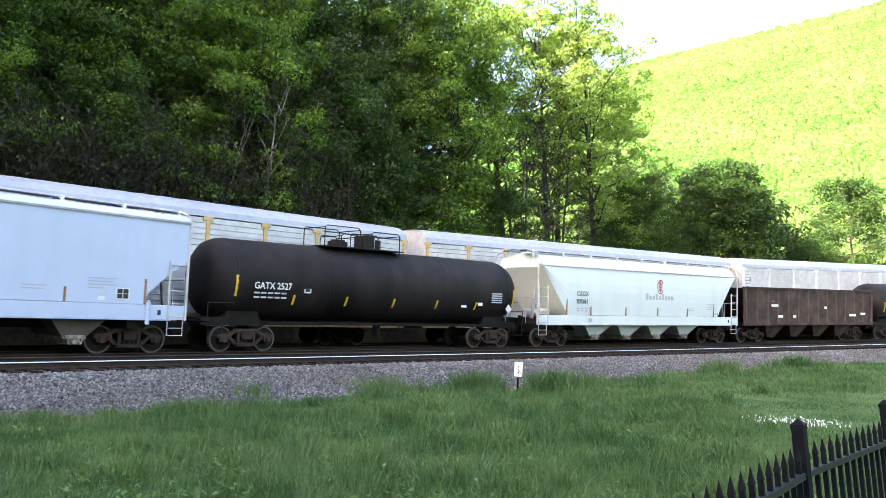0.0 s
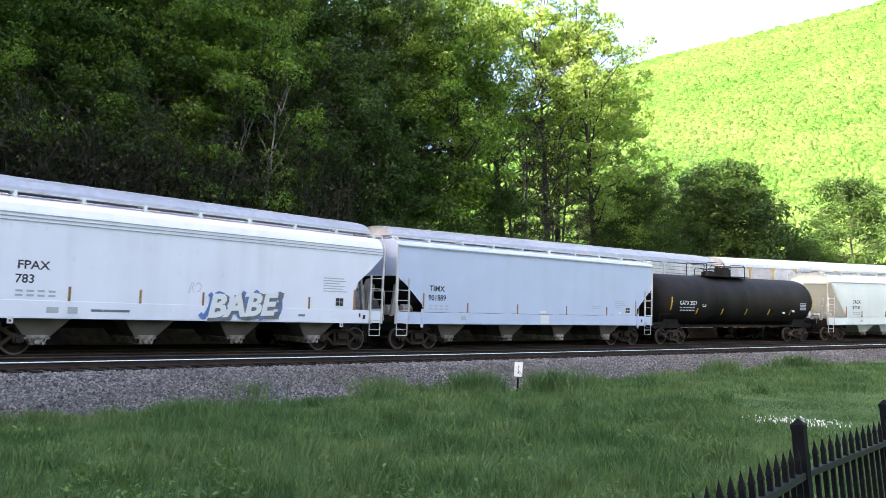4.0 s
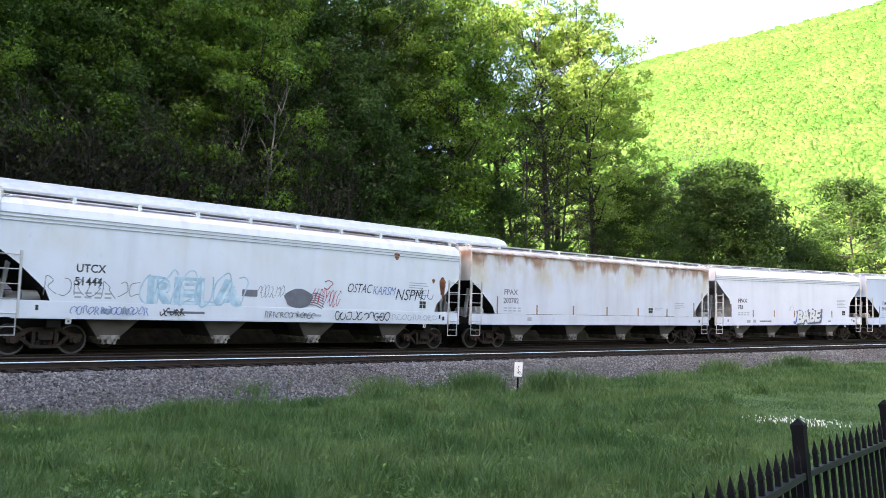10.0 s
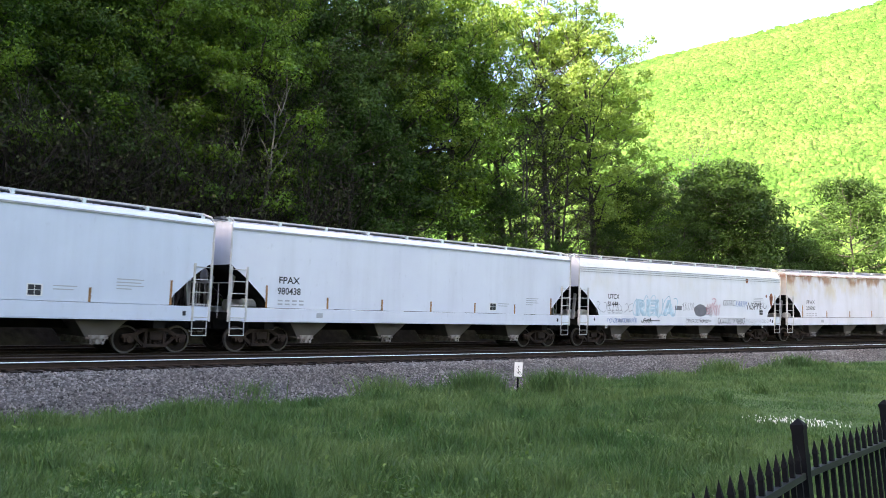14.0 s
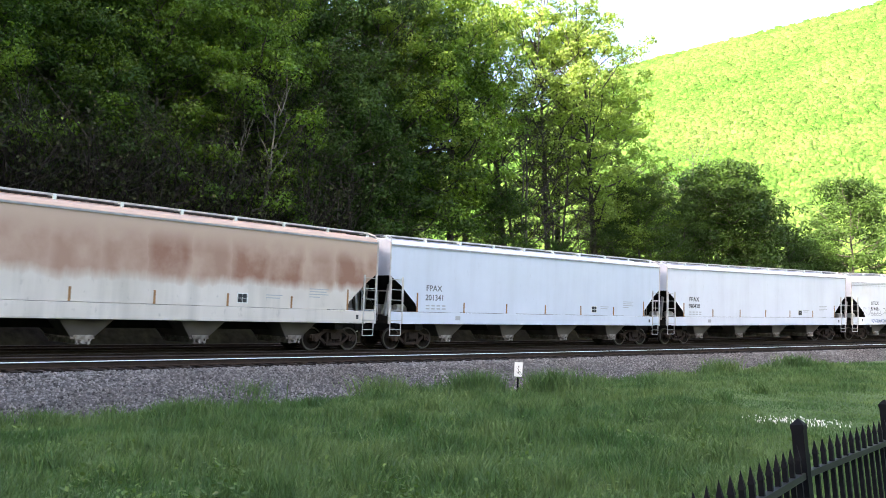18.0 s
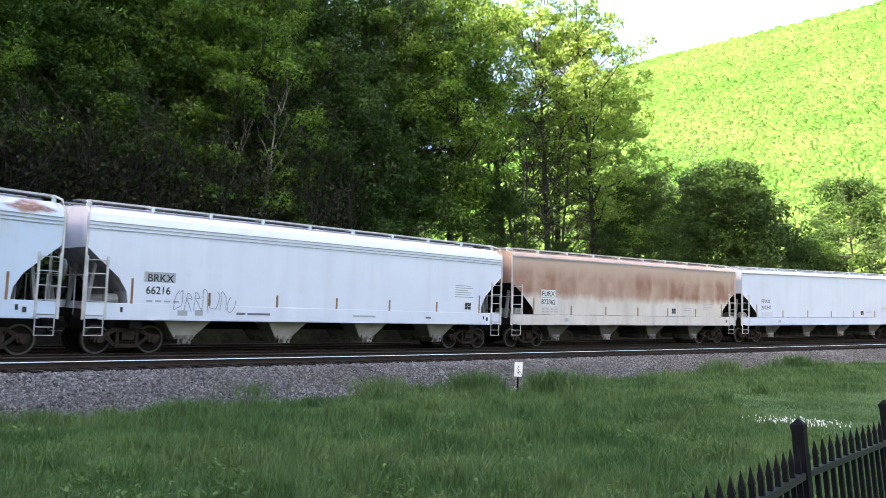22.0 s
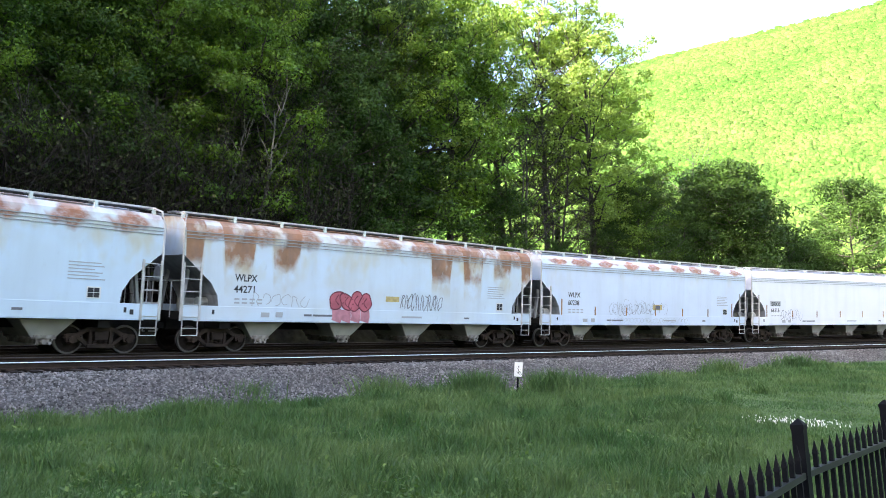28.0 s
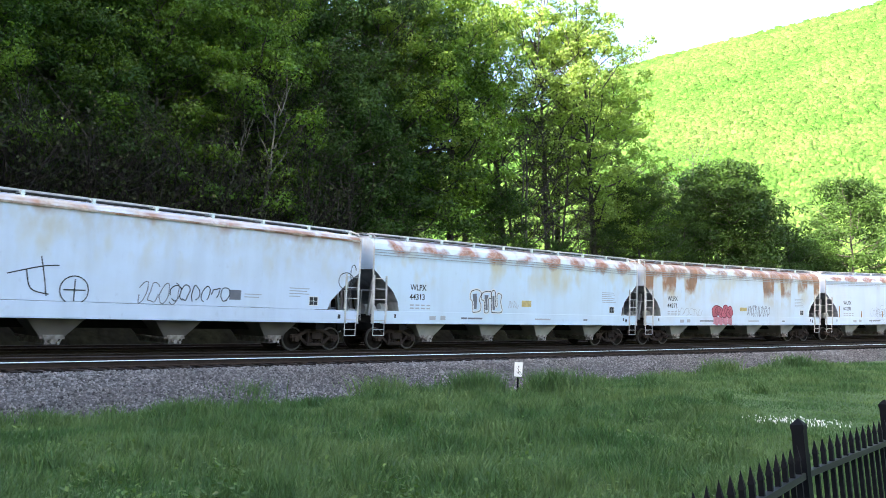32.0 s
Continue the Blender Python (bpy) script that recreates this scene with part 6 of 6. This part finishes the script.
for x, pts, fill in ((-3.45, [(0.10, 0.0), (0.06, 0.45), (-0.10, 0.62), (-0.02, 0.92), (0.42, 1.0), (0.66, 0.84), (0.52, 0.56), (0.64, 0.34), (0.56, 0.06), (0.10, 0.0)], [(0.22, 0.14), (0.24, 0.5), (0.20, 0.82)]),
                     (-2.80, [(0.16, 0.0), (0.14, 0.50), (-0.04, 0.58), (0.02, 0.88), (0.60, 0.94), (0.62, 0.66), (0.44, 0.60), (0.46, 0.04), (0.16, 0.0)], [(0.30, 0.12), (0.31, 0.5), (0.30, 0.78)]),
                     (-2.22, [(0.04, 0.02), (0.00, 0.90), (0.26, 0.94), (0.30, 0.34), (0.42, 0.34), (0.40, 0.84), (0.72, 0.80), (0.66, 0.50), (0.78, 0.10), (0.60, 0.0), (0.04, 0.02)], [(0.14, 0.12), (0.15, 0.45), (0.14, 0.76)])):
    bm = bmesh.new()
    stroke(bm, [(x + p * 0.9, 1.64 + q * 1.02) for p, q in pts], -1.613, 0.13)
    part("tag_halo", bm, WHITE_INK, car, "white edge round the tag")
    bm = bmesh.new()
    stroke(bm, [(x + p * 0.9, 1.64 + q * 1.02) for p, q in pts], -1.6165, 0.035)
    part("tag", bm, INK, car, "black outlined block tag")
    bm = bmesh.new()
    stroke(bm, [(x + p * 0.9, 1.64 + q * 1.02) for p, q in fill], -1.6075, 0.24)
    part("tag_fill", bm, GREY_SPRAY, car, "grey fill of the tag")
side_art("scribble", car, INK_GREY, "small grey scrawl", -1.1, -1.608, 1.85, 0.7, 0.35, 4, 27, width=0.025)
plate(car, "patch_panel", -0.19, 1.95, 0.65, 0.3, OCHRE, -1.606)
car = near_car(covered_hopper("white covered hopper car with black line drawings", 19.71, P_LAST, "tri", 4.37, 4, "", "", seam_mat=RUST_SEAM, strips=()), -133.90, -114.19)
for name, pts in (("arrow_drawing", [(-2.62, 2.9), (-2.5, 2.3), (-2.42, 1.75)]), ("arrow_drawing", [(-3.5, 2.35), (-2.6, 2.6), (-2.1, 2.66)]), ("arrow_drawing", [(-3.0, 2.5), (-2.85, 1.95), (-2.35, 1.8)]),
                  ("circle_drawing", [(-1.63 + 0.42 * math.cos(a), 1.95 + 0.42 * math.sin(a)) for a in np.linspace(0, 6.4, 12)]),
                  ("circle_drawing", [(-1.63, 1.62), (-1.62, 2.28)]), ("circle_drawing", [(-1.95, 1.95), (-1.3, 1.96)]),
                  ("face_drawing", [(8.75 + 0.38 * math.cos(a), 2.75 + 0.33 * math.sin(a)) for a in np.linspace(0, 6.6, 12)]),
                  ("face_drawing", [(9.1 + 0.14 * math.cos(a), 3.05 + 0.36 * math.sin(a)) for a in np.linspace(0.4, 6.0, 10)])):
    bm = bmesh.new()
    stroke(bm, pts, -1.609, 0.035)
    part(name, bm, INK, car, "thin black sprayed drawing")
side_art("tag", car, GREY_SPRAY, "grey outlined letters", 0.33, -1.607, 1.6, 1.4, 0.75, 4, 29, width=0.03, loops=True)
side_art("tag", car, INK, "black outlined letters", 1.4, -1.609, 1.72, 2.2, 0.58, 6, 33, width=0.035, loops=True)
plate(car, "patch_panel", 3.6, 1.85, 0.45, 0.34, GREY_SPRAY, -1.606)

for label, left, right, posts, top in (("enclosed car carrier with yellow posts and white side screens", -72.3, -44.6, RACK_YELLOW, RACK_ROOF),
                                  ("enclosed car carrier with yellow posts and white side screens", -44.6, -16.9, RACK_YELLOW, RACK_ROOF),
                                  ("enclosed car carrier with white posts and side screens", -16.9, 11.0, RACK_WHITE, RACK_ROOF),
                                  ("enclosed car carrier at the tail of the far train", 11.0, 37.15, RACK_YELLOW, RACK_BRIGHT)):
    car = auto_rack(label, right - left, posts, top)
    ROLLING.append((car, (left + right) / 2, (right - left) / 2 - 3.6, -7.48, 0.0, -SPACING, 6.0))


# ---- fence, sign, flowers ----
def build_fence():
    corner = Vector((1.633, 3.777, 0))
    panels = [(corner, Vector((-0.908, -1.277, 0)).normalized(), 2.6, (2.45,)), (corner, Vector((1.117, 1.303, 0)).normalized(), 7.2, (0.0, 1.717, 3.43, 5.15, 6.87))]
    fence = thing("picket_fence", "black wrought-iron picket fence with pointed pickets", "fence")

    def picket(bm):
        r_ = 0.0105
        box(bm, -r_, r_, -r_, r_, 0.08, 1.13)
        v = [bm.verts.new((sx * r_ * 1.25, sy * r_ * 1.25, 1.13)) for sx, sy in ((-1, -1), (1, -1), (1, 1), (-1, 1))]
        t = bm.verts.new((0, 0, 1.2))
        for j in range(4):
            bm.faces.new((v[j], v[(j + 1) % 4], t))
        bm.faces.new(v[::-1])

    def post(bm):
        w = 0.027
        box(bm, -w, w, -w, w, -0.1, 1.265)
        v = [bm.verts.new((sx * w * 1.12, sy * w * 1.12, 1.265)) for sx, sy in ((-1, -1), (1, -1), (1, 1), (-1, 1))]
        u = [bm.verts.new((sx * w * 1.12, sy * w * 1.12, 1.285)) for sx, sy in ((-1, -1), (1, -1), (1, 1), (-1, 1))]
        t = bm.verts.new((0, 0, 1.315))
        for j in range(4):
            bm.faces.new((v[j], v[(j + 1) % 4], u[(j + 1) % 4], u[j]))
            bm.faces.new((u[j], u[(j + 1) % 4], t))
        bm.faces.new(v[::-1])

    step = 0.1315
    for start, d, length, posts in panels:
        m0 = Matrix.Translation(start) @ Matrix.Rotation(math.atan2(d.y, d.x), 4, "Z")
        for p in posts:
            part("post", shared("fence_post", post), FENCE, fence, m=m0 @ pose(p, 0, 0))
        for k in range(int(length / step)):
            x = step * (k + 0.6)
            if all(abs(x - p) > 0.05 for p in posts):
                part("picket", shared("fence_picket", picket), FENCE, fence, m=m0 @ pose(x, 0, 0))
        for z in (1.055, 0.16):
            bm = bmesh.new()
            box(bm, 0.02, length, -0.018, 0.018, z - 0.014, z + 0.014)
            part("rail", bm, FENCE_RAIL, fence, m=m0)


FENCE = material("fence_iron", (0.006, 0.0065, 0.009), 0.7, grain=0.2, scale=20, gloss=0.08)
FENCE_RAIL = material("fence_iron_worn", (0.016, 0.017, 0.020), 0.5, grain=0.3, scale=15, gloss=0.2)
build_fence()

sx, sy = 2.14, 24.69
sz = float(ground_z(np.array(sx), np.array(sy)))
sign = thing("trackside_sign", "small white marker sign on a dark post leaning in the grass", "sign", m=Matrix.Translation((sx, sy, sz)) @ pose(0, 0, 0, 0, 5, 12))
bm = bmesh.new()
box(bm, -0.028, 0.028, -0.015, 0.015, -0.1, 0.86)
part("post", bm, FENCE, sign)
bm = bmesh.new()
box(bm, -0.13, 0.13, -0.03, -0.018, 0.50, 0.94)
plt = part("plate", bevelled(bm, 0.004), WHITE_INK, sign, "white rectangular plate")
for z, w in ((0.78, 0.035), (0.68, 0.03), (0.60, 0.055)):
    bm = bmesh.new()
    box(bm, -w / 2, w / 2, -0.033, -0.0302, z, z + 0.05)
    part("print_bar", bm, INK, plt)


def build_flowers():
    rng = np.random.RandomState(3)
    n = 170
    x = 7.33 + np.clip(rng.randn(n), -1.7, 1.7) * 0.46
    y = 16.9 + rng.randn(n) * 0.32 - (x - 7.4) * 0.25
    z = ground_z(x, y) + rng.uniform(0.08, 0.17, n)
    v, f = [], []
    for i in range(n):
        r_ = rng.uniform(0.005, 0.014)
        c = np.array([x[i], y[i], z[i]])
        k = len(v)
        for j in range(6):
            a = j * math.pi / 3
            v.append(c + np.array([math.cos(a) * r_, math.sin(a) * r_ * 0.8, 0.012 * rng.randn() + 0.02 * math.sin(a)]))
        f.append([k, k + 1, k + 2, k + 3])
        f.append([k, k + 3, k + 4, k + 5])
    ob = new("flowers", np_mesh("flowers", v, f, PETAL))
    tagged(ob, "patch of small white flowers in the grass", "flowers", kind="stuff")


PETAL = material("petal_white", (0.75, 0.76, 0.78), 0.6, island=0.1, thin=0.2)
build_flowers()

build_ties()


# ---- what moves ----
def car_pose(s, tc, o):
    """Pose of a car whose trucks ride the curve tc metres each side of s."""
    pts = []
    for q in (s - tc, s + tc):
        x, y = at(q, o)
        pts.append(Vector((x, y, RAIL - PLANE * o + GRADE * q)))
    ex = (pts[1] - pts[0]).normalized()
    side = Vector((0, 0, 1)).cross(ex).normalized()
    up = ex.cross(side)
    ey = side * math.cos(CANT) + up * math.sin(CANT)
    ez = ex.cross(ey)
    m = Matrix((ex, ey, ez)).transposed().to_4x4()
    m.translation = (pts[0] + pts[1]) / 2
    return m


def motions():
    spin = {}
    for car, s0, tc, v, drift, o, ref in ROLLING:
        place = lambda t, s0=s0, v=v, drift=drift, ref=ref: s0 + v * (t - ref) + drift * (t - ref) ** 2 / 2
        times = [0.8 * k for k in range(41)]
        walk(car, [(t, car_pose(place(t), tc, o)) for t in times])
        spin[car] = place
    for w in SPINNING:
        home = w.matrix_basis.copy()
        place = spin[w.parent.parent]
        a0 = place(0.0) / 0.457
        step, count = (1 / 15, 481) if place(1.0) < place(0.0) else (0.1, 321)
        walk(w, [(t, home @ Matrix.Rotation(place(t) / 0.457 - a0, 4, "Y")) for t in (step * k for k in range(count))])


motions()
